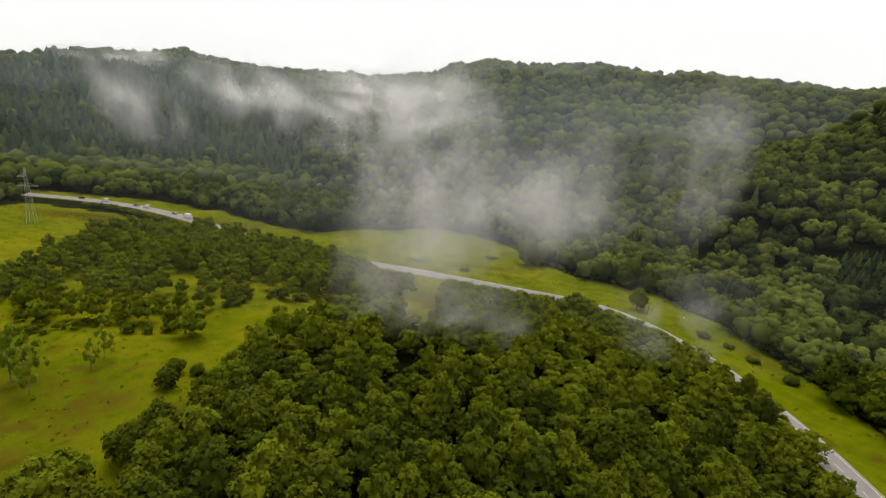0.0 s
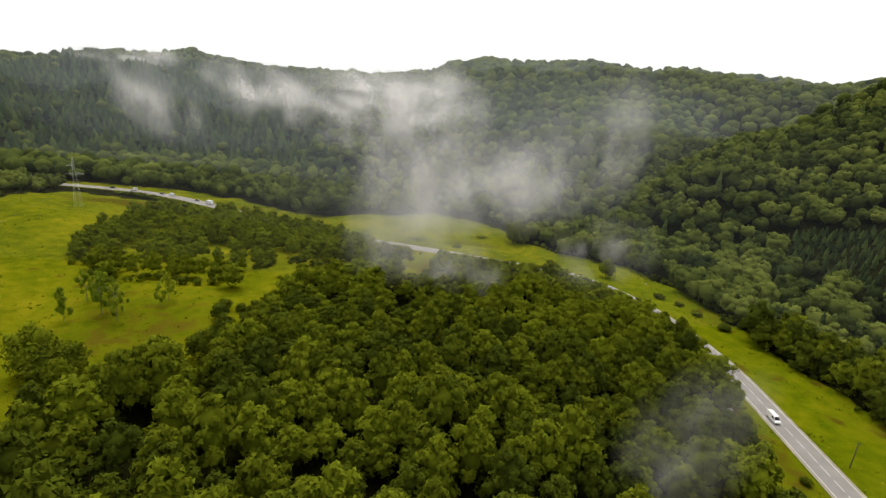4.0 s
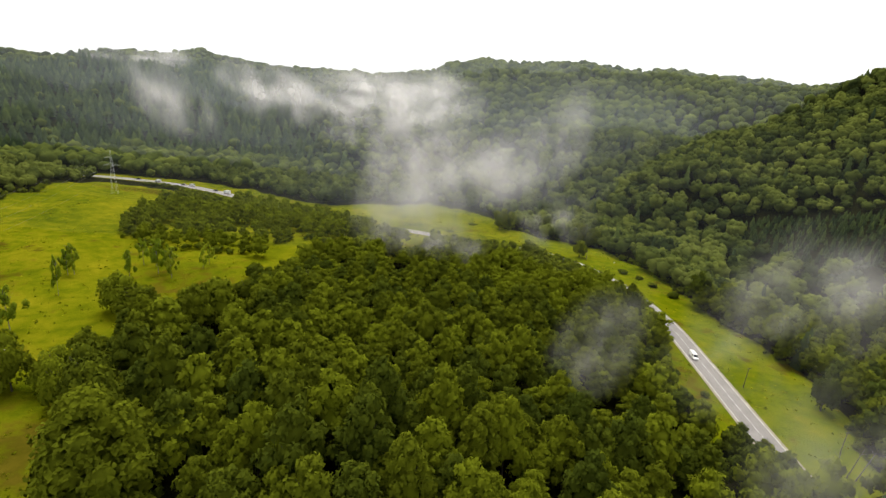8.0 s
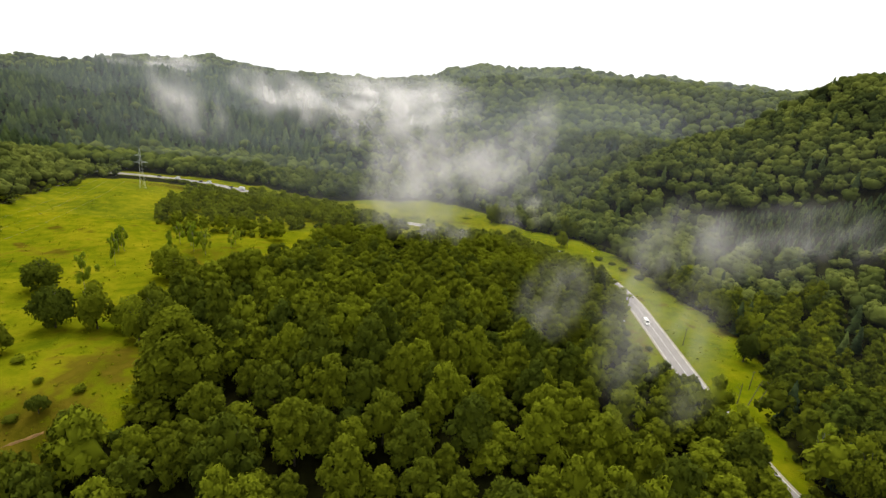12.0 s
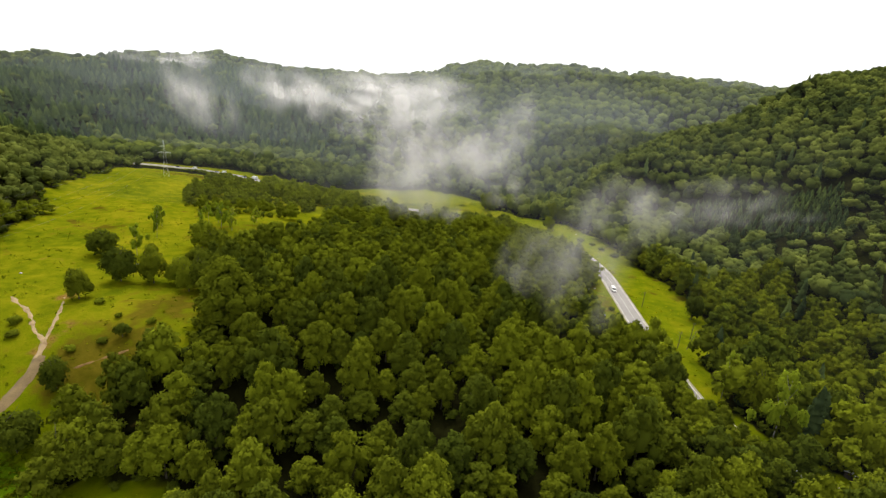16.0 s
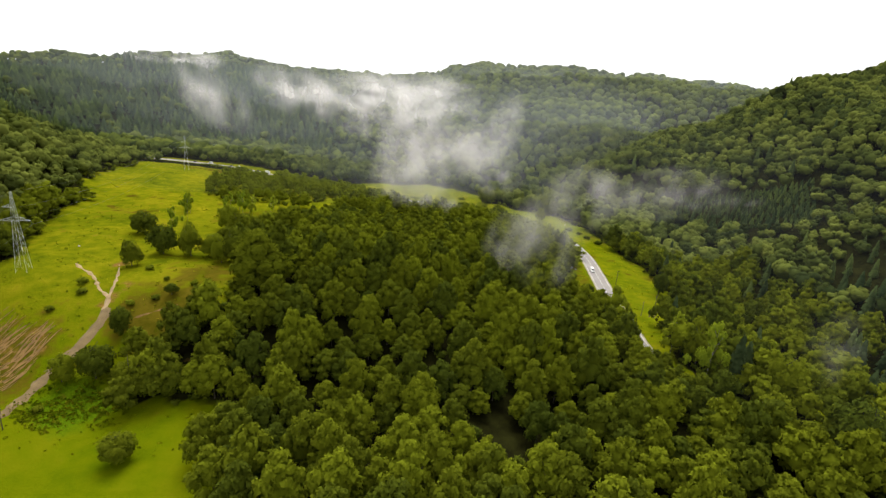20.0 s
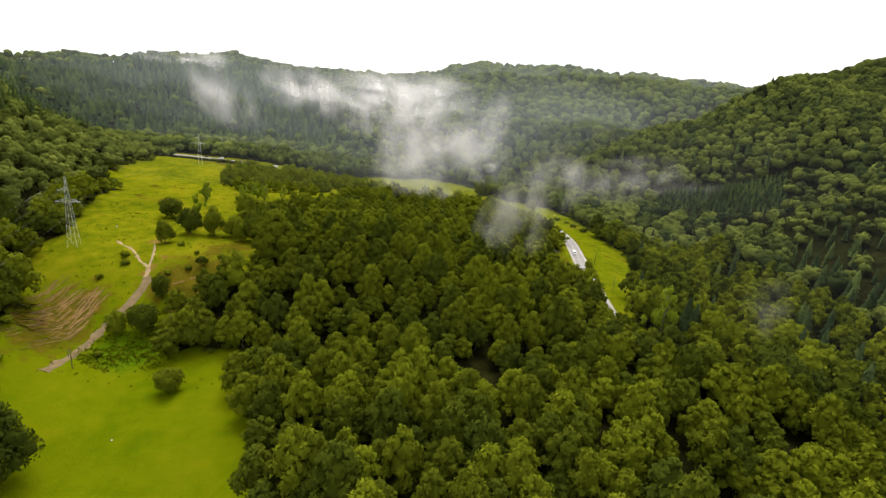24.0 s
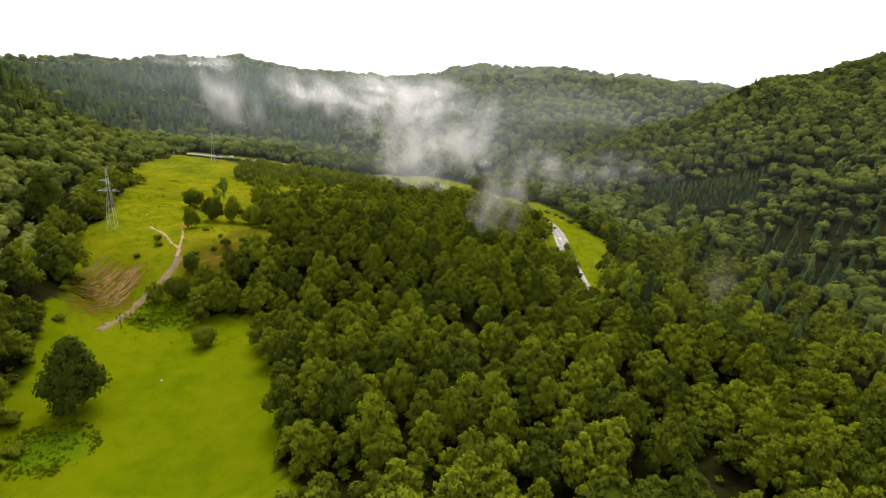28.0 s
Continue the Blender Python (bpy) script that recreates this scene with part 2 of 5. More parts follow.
def mist_material(name, density, scale, seed, even=False):
    """Thin water mist: it scatters light both ways, in torn shreds that fade out to the rim of each layer; even: a
    bluish sheet for distance haze.
    """
    m, n, l = material(name)
    uv = n.new("ShaderNodeAttribute")
    uv.attribute_name = "rim"
    g = n.new("ShaderNodeNewGeometry")
    warp = node(n, "ShaderNodeTexNoise", Scale=scale * 0.45, Detail=1.5)
    warp.noise_dimensions = "4D"
    warp.inputs["W"].default_value = seed + 7.3
    drawn = n.new("ShaderNodeMapping")          # wisps drawn out upwards, leaning with the wind
    drawn.inputs["Rotation"].default_value, drawn.inputs["Scale"].default_value = (0.0, 0.4, 0.0), (1.15, 1.0, 0.6)
    l.new(g.outputs["Position"], drawn.inputs["Vector"])
    l.new(drawn.outputs[0], warp.inputs["Vector"])
    shift = n.new("ShaderNodeVectorMath")
    shift.operation = "MULTIPLY_ADD"
    shift.inputs[1].default_value = (0.8 / scale,) * 3
    l.new(warp.outputs["Color"], shift.inputs[0])
    l.new(drawn.outputs[0], shift.inputs[2])
    torn = node(n, "ShaderNodeTexNoise", Scale=scale, Detail=5.0, Roughness=0.52)
    torn.noise_dimensions = "4D"
    torn.inputs["W"].default_value = seed
    l.new(shift.outputs[0], torn.inputs["Vector"])
    shreds = n.new("ShaderNodeMapRange")
    shreds.interpolation_type = "SMOOTHSTEP"
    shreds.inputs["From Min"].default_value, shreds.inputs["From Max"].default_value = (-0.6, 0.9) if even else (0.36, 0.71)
    l.new(torn.outputs["Fac"], shreds.inputs["Value"])
    alpha = maths(n, l, "MULTIPLY", maths(n, l, "MULTIPLY", shreds.outputs[0], uv.outputs["Fac"]), density)
    clear_part = n.new("ShaderNodeBsdfTransparent")
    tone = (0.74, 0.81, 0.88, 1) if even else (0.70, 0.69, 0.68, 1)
    d, t = node(n, "ShaderNodeBsdfDiffuse", Color=tone), node(n, "ShaderNodeBsdfTranslucent", Color=tone)
    if not even:
        up = n.new("ShaderNodeCombineXYZ")
        up.inputs[1].default_value, up.inputs[2].default_value = 0.4, 0.92
        l.new(up.outputs[0], d.inputs["Normal"])
    white, mix, out = node(n, "ShaderNodeMixShader", Fac=0.5 if even else 0.35), n.new("ShaderNodeMixShader"), n.new("ShaderNodeOutputMaterial")
    l.new(d.outputs[0], white.inputs[1])
    l.new(t.outputs[0], white.inputs[2])
    l.new(alpha, mix.inputs[0])
    l.new(clear_part.outputs[0], mix.inputs[1])
    l.new(white.outputs[0], mix.inputs[2])
    l.new(mix.outputs[0], out.inputs["Surface"])
    return m


# ---- the lie of the land ----
def step(a, b, v):
    s = np.clip((v - a) / (b - a), 0, 1)
    return s * s * (3 - 2 * s)


def softmax(a, b, w):
    return np.maximum(a, b) + w * np.log1p(np.exp(-np.abs(a - b) / w))


def wave(x, y, size, seed=0):
    """Smooth undulation of about -1 to 1, with the given wavelength."""
    rng = np.random.RandomState(seed)
    total = 0 * x
    for k in range(7):
        a, p, f = rng.uniform(0, 6.283), rng.uniform(0, 6.283), rng.uniform(0.6, 1.6) * 6.283 / size
        total = total + np.sin((x * np.cos(a) + y * np.sin(a)) * f + p)
    return total / 3.5


ROAD = [(420, -215), (300, -150), (215, -112), (168, -84), (139, -58), (123, -36), (116, -14), (117, 20), (120, 55), (124, 95), (127, 135), (124, 175), (116, 205),
        (104, 229), (84, 247), (44, 260), (-2, 274), (-60, 289), (-120, 314), (-176, 347), (-231, 372), (-290, 381), (-350, 376), (-430, 355), (-560, 310)]


def smooth_line(points, pieces=8):
    """A Catmull-Rom line through the points."""
    p = np.array([points[0], *points, points[-1]], float)
    out = []
    for i in range(1, len(p) - 2):
        for u in np.arange(pieces) / pieces:
            out.append(0.5 * (2 * p[i] + (p[i + 1] - p[i - 1]) * u + (2 * p[i - 1] - 5 * p[i] + 4 * p[i + 1] - p[i + 2]) * u ** 2
                              + (3 * p[i] - p[i - 1] - 3 * p[i + 1] + p[i + 2]) * u ** 3))
    return np.array(out + [p[-1]])


ROAD_LINE = smooth_line(ROAD)


def from_line(line, x, y):
    """Distance from a line, and which side: minus on its right."""
    x, y = np.asarray(x, float), np.asarray(y, float)
    best, side, along = np.full(x.shape, 1e9), np.zeros(x.shape), np.zeros(x.shape)
    for i in range(len(line) - 1):
        (ax, ay), (bx, by) = line[i], line[i + 1]
        dx, dy = bx - ax, by - ay
        u = np.clip(((x - ax) * dx + (y - ay) * dy) / (dx * dx + dy * dy), 0, 1)
        d = np.hypot(x - ax - u * dx, y - ay - u * dy)
        s = dx * (y - ay) - dy * (x - ax)
        near = d < best
        best, side, along = np.where(near, d, best), np.where(near, np.sign(s), side), np.where(near, i + u, along)
    return best * side, along


def road_height(x, y):
    return -6.0 * step(-30, -150, y) + 0.026 * np.clip(105 - x, 0, 460)


def height(x, y):
    x, y = np.asarray(x, float), np.asarray(y, float)
    d, _ = from_line(ROAD_LINE, x, y)      # west and south of the road: plus
    zr = road_height(x, y)
    # the terrace with its meadow, which drops to the lower meadow in the south
    terrace = -10 + 26 * step(-78, 2, y) + 9 * step(-40, 30, x) * (1 - step(-78, 2, y)) + 4 * step(-120, -260, x) - 5 * step(-100, -160, y) + 1.6 * wave(x, y, 70, 3)
    west = zr + (terrace - zr) * step(9, 125, d)
    # the grass strip beyond the road, falling to the brook
    drop = 19 * step(34, 85, -d) * (1 - step(150, 300, y))
    east = zr - drop - 0.04 * np.clip(-d - 6, 0, 30) + 1.0 * wave(x, y, 45, 5) * step(12, 40, -d)
    z = np.where(d > 0, west, east)
    # the wooded spur in the east
    toe = 256 - 0.42 * np.clip(y - 190, 0, 300) + 7 * wave(x, y, 150, 8)
    rise = 0.56 * (x - toe) - 12 - 0.62 * np.clip(y - 440, 0, 900)
    rise = -softmax(-rise, -230.0 + 0 * x, 30) + 5 * wave(x, y, 130, 9)
    rise = rise - 20 * step(425, 505, x)
    z = softmax(z, rise, 5)
    # its nose, which runs down to the north-west
    s, q = (x - 228) * 0.752 + (y - 360) * 0.659, (y - 360) * 0.752 - (x - 228) * 0.659
    nose = 49 + 0.25 * np.clip(s, 0, 400) + 0.8 * np.clip(s, -400, 0) - 0.6 * np.clip(s - 150, 0, 400) - 0.52 * (np.sqrt(q * q + 144) - 12)
    z = softmax(z, nose + 3 * wave(x, y, 70, 10), 4)
    # the wooded hill in the west, beside the meadow
    border = np.interp(y, [-300, -70, -15, 165, 290], [-112, -140, -178, -250, -292])
    off = (border - x) * 0.93
    knoll = 8 + 10 * step(-60, 60, y) + off * 0.66 * np.clip((345 - y) / 170, 0.12, 1) + 4 * wave(x, y, 90, 11) * step(0, 60, off)
    knoll = -softmax(-knoll, -125.0 + 0 * x, 15) - 0.4 * np.clip(y - 300, 0, 400)
    z = softmax(z, np.where(off > -60, knoll, -50), 3)
    # the ring of hills behind
    r, az = np.hypot(x, y), np.degrees(np.arctan2(x, y))
    foot = np.interp(az, [-60, -41, -30, -20, -10, 0, 10, 20, 30, 40, 60], [640, 640, 620, 575, 480, 402, 392, 410, 450, 520, 600])
    crest = np.interp(az, [-60, -40, -15, 0, 15, 27, 37, 60], [1250, 1250, 1200, 1080, 1020, 960, 980, 1000])
    top = np.interp(az, [-60, -48, -41, -37, -33, -27, -19, -9, -2, 2, 7, 16, 22, 27, 31, 37, 45, 60],
                    [120, 124, 131, 150, 162, 168, 152, 154, 162, 178, 192, 188, 178, 178, 170, 162, 168, 175])
    s = (r - foot) / (crest - foot)
    bend = np.interp(az, [-25, 0], [0.9, 1.9])
    hill = top * (1 - np.exp(-bend * np.clip(s, -0.3, 1))) / (1 - np.exp(-bend)) - 0.35 * (crest - foot) * np.clip(s - 1, 0, 3)
    inner = np.clip(s * (1.15 - s) * 4, 0, 1)
    hill = hill + inner * (9 * wave(x, y, 240, 13) + 4 * wave(x, y, 110, 14)) + 3 * step(0.7, 1, s) * wave(x, y, 140, 15)
    ahead = y > 0
    z = np.where(ahead, softmax(z, np.where(ahead, hill, -60), 6), z)
    return np.maximum(z, -45)


# ---- plan of the open land ----
MEADOW = [(-158, -30), (-164, -5), (-172, 10), (-188, 41), (-216, 111), (-253, 164), (-270, 216), (-275, 262), (-290, 300), (-300, 350), (-180, 330),
          (-195, 290), (-185, 240), (-168, 178), (-150, 165), (-126, 145), (-80, 152), (-83, 172), (-66, 192), (-45, 197), (-27, 182), (-60, 158),
          (-62, 140), (-58, 118), (-52, 96), (-62, 80), (-84, 70), (-92, 56), (-90, 44), (-76, 32), (-66, 0), (-63, -16), (-66, -26), (-78, -34), (-82, -46), (-92, -52), (-84, -60),
          (-64, -63), (-48, -62), (-32, -94), (-18, -121), (-3, -159), (0, -260), (-90, -260), (-84, -165), (-98, -142), (-112, -113),
          (-128, -85), (-140, -57)]
STRIP = [(-560, 330), (-430, 385), (-330, 400), (-272, 400), (-226, 402), (-169, 383), (-124, 358), (-88, 352), (-57, 367), (-5, 393), (28, 383), (58, 363), (62, 330),
         (90, 301), (122, 280), (143, 262), (150, 235), (158, 200), (155, 160), (160, 131), (166, 102), (160, 64), (146, 40), (134, 15), (124, -14),
         (133, -38), (146, -53), (139, -58), (123, -36), (116, -14), (117, 20), (120, 55), (124, 95), (127, 135), (124, 175), (116, 205), (104, 229), (84, 247), (44, 260), (-2, 274), (-60, 289), (-120, 314),
         (-176, 347), (-231, 372), (-290, 381), (-350, 376), (-430, 355), (-560, 310)]
BANK = [(117, 123), (109, 98), (99, 76), (93, 62), (95, 47), (106, 40), (115, 38), (122, 90), (126, 123)]
GLADE = [(-20, 252), (27, 248), (65, 236), (90, 240), (44, 256), (-2, 270)]
GAP = [(-20, 252), (8, 250), (0, 192), (-2, 160), (-13, 160), (-12, 196)]
CLEARING = [(172, 70), (196, 76), (207, 58), (204, 42), (194, 0), (184, -30), (172, -62), (158, -66), (162, -40), (168, -14), (180, 20), (182, 48)]
WOOD_LOT = [(-126, 145), (-80, 152), (-83, 172), (-66, 192), (-45, 197), (-30, 245), (-60, 278), (-120, 300), (-170, 325), (-195, 290), (-185, 240),
            (-168, 178), (-150, 165)]


def inside(poly, x, y):
    x, y = np.asarray(x, float), np.asarray(y, float)
    hit = np.zeros(x.shape, bool)
    for (ax, ay), (bx, by) in zip(poly, poly[1:] + poly[:1]):
        if ay != by:
            hit ^= ((ay > y) != (by > y)) & (x < (bx - ax) * (y - ay) / (by - ay) + ax)
    return hit


def open_land(x, y):
    x, y = x + 3.5 * wave(x, y, 22, 31), y + 3.5 * wave(x, y, 22, 32)
    hit = np.zeros(np.shape(x), bool)
    for poly in (MEADOW, STRIP, BANK, GLADE, GAP, CLEARING):
        hit |= inside(poly, x, y)
    return hit


def knoll_side(x, y):
    return (np.interp(y, [-300, -70, -15, 165, 290, 400], [-112, -140, -178, -250, -292, -320]) - x) * 0.93


# ---- meshes ----
def mesh_of(name, verts, tris=(), quads=(), mats=(), values=None, smooth=False, slots=None):
    """A mesh from arrays; values: masks for each vertex, by name."""
    me = bpy.data.meshes.new(name)
    verts = np.asarray(verts, np.float32).reshape(-1, 3)
    tris, quads = np.asarray(tris, np.int32).reshape(-1, 3), np.asarray(quads, np.int32).reshape(-1, 4)
    me.vertices.add(len(verts))
    me.vertices.foreach_set("co", verts.ravel())
    me.loops.add(tris.size + quads.size)
    me.loops.foreach_set("vertex_index", np.concatenate([tris.ravel(), quads.ravel()]))
    me.polygons.add(len(tris) + len(quads))
    me.polygons.foreach_set("loop_start", np.concatenate([np.arange(len(tris)) * 3, tris.size + np.arange(len(quads)) * 4]).astype(np.int32))
    if smooth:
        me.polygons.foreach_set("use_smooth", np.ones(len(tris) + len(quads), bool))
    for m in mats:
        me.materials.append(m)
    if slots is not None:
        me.polygons.foreach_set("material_index", np.asarray(slots, np.int32))
    me.update(calc_edges=True)
    for key, value in (values or {}).items():
        value = np.asarray(value, np.float32)
        a = me.attributes.new(key, "FLOAT_VECTOR" if value.ndim == 2 else "FLOAT", "POINT")
        a.data.foreach_set("vector" if value.ndim == 2 else "value", value.ravel())
    return me


def part(name, bm, mat, parent, label=""):
    me = bpy.data.meshes.new(name)
    bm.to_mesh(me)
    bm.free()
    me.materials.append(mat)
    ob = new(name, me)
    ob.parent = parent
    return tagged(ob, label)


def child(name, me, parent, label=""):
    ob = new(name, me)
    ob.parent = parent
    return tagged(ob, label)


def beam(bm, a, b, w, h=None):
    """A square bar from a to b."""
    a, b = Vector(a), Vector(b)
    along = (b - a).normalized()
    across = along.cross(Vector((0, 0, 1)) if abs(along.z) < 0.95 else Vector((1, 0, 0))).normalized()
    up = across.cross(along)
    h = h or w
    ring = [[bm.verts.new(p + across * (sx * w / 2) + up * (sy * h / 2)) for sx, sy in ((-1, -1), (1, -1), (1, 1), (-1, 1))] for p in (a, b)]
    for i in range(4):
        bm.faces.new((ring[0][i], ring[0][(i + 1) % 4], ring[1][(i + 1) % 4], ring[1][i]))
    bm.faces.new(ring[0][::-1])
    bm.faces.new(ring[1])


def tube(points, radii, sides=7):
    """Vertices and quads of a tapered tube along points."""
    verts, quads = [], []
    pts = [Vector(p) for p in points]
    for i, (p, r) in enumerate(zip(pts, radii)):
        way = (pts[min(i + 1, len(pts) - 1)] - pts[max(i - 1, 0)]).normalized()
        a = way.cross(Vector((0.31, 0.95, 0.05))).normalized()
        b = way.cross(a)
        for k in range(sides):
            t = 6.2832 * k / sides
            verts.append(p + (a * math.cos(t) + b * math.sin(t)) * r)
    for i in range(len(pts) - 1):
        for k in range(sides):
            q = (k + 1) % sides
            quads.append((i * sides + k, i * sides + q, (i + 1) * sides + q, (i + 1) * sides + k))
    return [tuple(v) for v in verts], quads


# ---- ground ----
def spaced(core0, core1, fine, reach):
    mid = list(np.arange(core0, core1 + 0.1, fine))
    low, high, stride = [core0], [mid[-1]], fine
    while low[-1] > -reach or high[-1] < reach:
        stride = min(stride * 1.09, 90)
        low.append(low[-1] - stride)
        high.append(high[-1] + stride)
    return np.array(low[:0:-1] + mid + high[1:])


gx, gy = spaced(-310, 310, 3.2, 2600), spaced(-265, 400, 3.2, 2600)
X, Y = np.meshgrid(gx, gy)
Z = height(X, Y)
D_ROAD, _ = from_line(ROAD_LINE, X, Y)
near_road = np.abs(D_ROAD) < 9.5
Z = np.where(near_road, Z + (road_height(X, Y) - 0.35 - Z) * (1 - step(5.0, 9.5, np.abs(D_ROAD))), Z)
Z += 0.25 * wave(X, Y, 9, 21) * step(6, 14, np.abs(D_ROAD))
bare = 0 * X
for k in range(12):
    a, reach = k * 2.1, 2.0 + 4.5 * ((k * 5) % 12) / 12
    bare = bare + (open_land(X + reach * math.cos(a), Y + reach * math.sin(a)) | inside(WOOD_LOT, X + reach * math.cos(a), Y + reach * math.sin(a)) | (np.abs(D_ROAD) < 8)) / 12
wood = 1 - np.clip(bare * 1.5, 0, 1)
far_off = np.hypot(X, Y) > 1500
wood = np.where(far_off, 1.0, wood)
# the washed-out bank under the upper meadow, worn patches and weedy ground
slope_bank = np.exp(-(((X + 127 - 0.2 * (Y + 55)) / 15) ** 2 + ((Y + 54) / 22) ** 2) ** 2)
soil = 0.33 * slope_bank
for px, py, sx, sy, k in ((-150, 42, 16, 5, 0.35), (-160, 62, 12, 4, 0.3), (-122, 5, 5, 5, 0.7), (-58, 96, 8, 6, 0.4), (-107, -20, 6, 9, 0.5), (-62, -45, 7, 3, 0.35), (-84, -40, 10, 4, 0.35)):
    soil = np.maximum(soil, k * np.exp(-((X - px) / sx) ** 2 - ((Y - py) / sy) ** 2))
dry = 0.0 * X
for px, py, sx, sy, k in ((-175, 95, 34, 30, 0.4), (-88, 25, 26, 34, 0.45), (-84, -26, 24, 20, 0.85), (-80, 2, 18, 22, 0.7), (-96, 108, 40, 34, 0.52), (-230, 318, 60, 26, 0.75), (-58, 105, 16, 16, 0.7),
                          (-40, 168, 20, 26, 0.5), (0, 222, 14, 34, 0.6), (-7, 178, 7, 26, 0.9), (112, 85, 10, 40, 0.55), (-150, 345, 40, 18, 0.6), (150, 195, 14, 30, 0.5), (30, 300, 40, 7, 0.55),
                          (-128, -58, 24, 30, 0.85)):
    dry = np.maximum(dry, k * np.exp(-((X - px) / sx) ** 2 - ((Y - py) / sy) ** 2))
mottle = np.clip(0.55 * wave(X, Y, 38, 71) + 0.5 * wave(X, Y, 15, 72) - 0.25, 0, 1) * step(20, 60, Y) * (1 - step(150, 240, Y))
dry = np.maximum(dry, 0.85 * mottle)
soil = np.maximum(soil, 0.42 * np.clip(0.6 * wave(X, Y, 24, 73) + 0.5 * wave(X, Y, 8, 74) - 0.7, 0, 1) * step(-30, 30, Y) * (1 - step(90, 140, Y)))
rank = np.maximum(1.0 * np.exp(-((X + 92) / 15) ** 2 - ((Y + 66) / 12) ** 2), 1.0 * np.exp(-((X + 80) / 13) ** 2 - ((Y + 147) / 11) ** 2))
rank = np.maximum(rank, 0.5 * np.exp(-((X + 100) / 18) ** 2 - ((Y - 128) / 8) ** 2))
ny, nx = X.shape
ids = np.arange(nx * ny).reshape(ny, nx)
gq = np.stack([ids[:-1, :-1], ids[:-1, 1:], ids[1:, 1:], ids[1:, :-1]], -1).reshape(-1, 4)
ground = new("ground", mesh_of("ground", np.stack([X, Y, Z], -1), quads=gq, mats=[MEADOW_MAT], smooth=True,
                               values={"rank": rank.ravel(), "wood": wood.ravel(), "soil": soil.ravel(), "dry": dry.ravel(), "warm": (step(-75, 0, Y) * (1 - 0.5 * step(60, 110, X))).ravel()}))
tagged(ground, "valley ground of bright grass, worn soil and shade-darkened woodland floor", "ground", kind="structure")


# ---- road and dirt tracks ----
def ribbon(name, line, offset0, offset1, lift, mat, zfun, parent=None, widths=None, dip=0.0):
    """A strip along a line, between two offsets to its left."""
    line = np.asarray(line)
    way = np.gradient(line, axis=0)
    way /= np.linalg.norm(way, axis=1)[:, None]
    left = np.stack([-way[:, 1], way[:, 0]], 1)
    w = np.ones(len(line)) if widths is None else np.asarray(widths)
    rails = []
    for k in range(5):
        o = offset0 + (offset1 - offset0) * k / 4
        p = line + left * (o * w)[:, None]
        rails.append(np.column_stack([p, zfun(p[:, 0], p[:, 1], line) + lift - dip * abs(k - 2) / 2]))
    v = np.stack(rails, 1)
    n, m = v.shape[:2]
    idx = np.arange(n * m).reshape(n, m)
    q = np.stack([idx[:-1, :-1], idx[1:, :-1], idx[1:, 1:], idx[:-1, 1:]], -1).reshape(-1, 4)
    ob = new(name, mesh_of(name, v, quads=q, mats=[mat], smooth=True))
    if parent:
        ob.parent = parent
    return ob


def over_road(x, y, line):
    return road_height(line[:, 0], line[:, 1])


FINE_ROAD = smooth_line(ROAD, 24)
road = ribbon("road", FINE_ROAD, -4.2, 4.2, 0.0, ASPHALT, over_road)
tagged(road, "pale grey asphalt two-lane country road with worn surface", "road", kind="structure")
for side in (1, -1):
    tagged(ribbon("verge", FINE_ROAD, side * 4.2, side * 5.1, -0.03, VERGE, over_road, road), "pale gravel verge")
    tagged(ribbon("edge_line", FINE_ROAD, side * 3.78, side * 4.02, 0.015, ROAD_PAINT, over_road, road), "worn white edge line")
run = np.concatenate([[0], np.cumsum(np.linalg.norm(np.diff(FINE_ROAD, axis=0), axis=1))])
for a in np.arange(180, 560, 6.0):
    s = np.linspace(a, a + 4.4, 4)
    dash = np.stack([np.interp(s, run, FINE_ROAD[:, 0]), np.interp(s, run, FINE_ROAD[:, 1])], 1)
    ribbon("centre_dash", dash, -0.11, 0.11, 0.015, ROAD_PAINT, over_road, road)


def over_ground(x, y, line):
    return height(x, y) + 0.25 * wave(x, y, 9, 21)


TRACK = [(-109, -84), (-109, -76), (-108, -66), (-107, -56), (-105, -46), (-104, -36), (-105, -27)]
track = ribbon("dirt_track", smooth_line(TRACK, 8), -3.4, 3.4, 0.3, DIRT, over_ground, widths=1 + 0.15 * np.sin(np.arange(49) * 1.3), dip=0.55)
tagged(track, "pale brown dirt track climbing the bank to the upper meadow", "dirt track", kind="structure")
for k, (line, w) in enumerate((([(-106, -28), (-108, -22), (-115, -17), (-124, -8), (-138, 1)], 1.2), ([(-106, -28), (-110, -16), (-115, -5), (-121, 5)], 1.3),
                               ([(-94, -30), (-88, -26), (-80, -22)], 0.7), ([(-78, -44), (-74, -40), (-70, -37)], 0.6))):
    pts = smooth_line(line, 8)
    gully = ribbon("washed_gully", pts, -w, w, 0.2, PALE_DIRT if k < 2 else STREAK, over_ground, dip=0.45, widths=0.45 + 0.75 * np.abs(np.sin(np.arange(len(pts)) * 0.9 + k)))
    tagged(gully, "pale washed-out earth rut in the grass bank", "gully", kind="structure")


# ---- trees ----
ICO = bmesh.new()
bmesh.ops.create_icosphere(ICO, subdivisions=1, radius=1)
ICO_V = np.array([v.co[:] for v in ICO.verts])
ICO_F = np.array([[v.index for v in f.verts] for f in ICO.faces])
ICO.free()
ICO = bmesh.new()
bmesh.ops.create_icosphere(ICO, subdivisions=2, radius=1)
ICO2_V = np.array([v.co[:] for v in ICO.verts])
ICO2_F = np.array([[v.index for v in f.verts] for f in ICO.faces])
ICO.free()


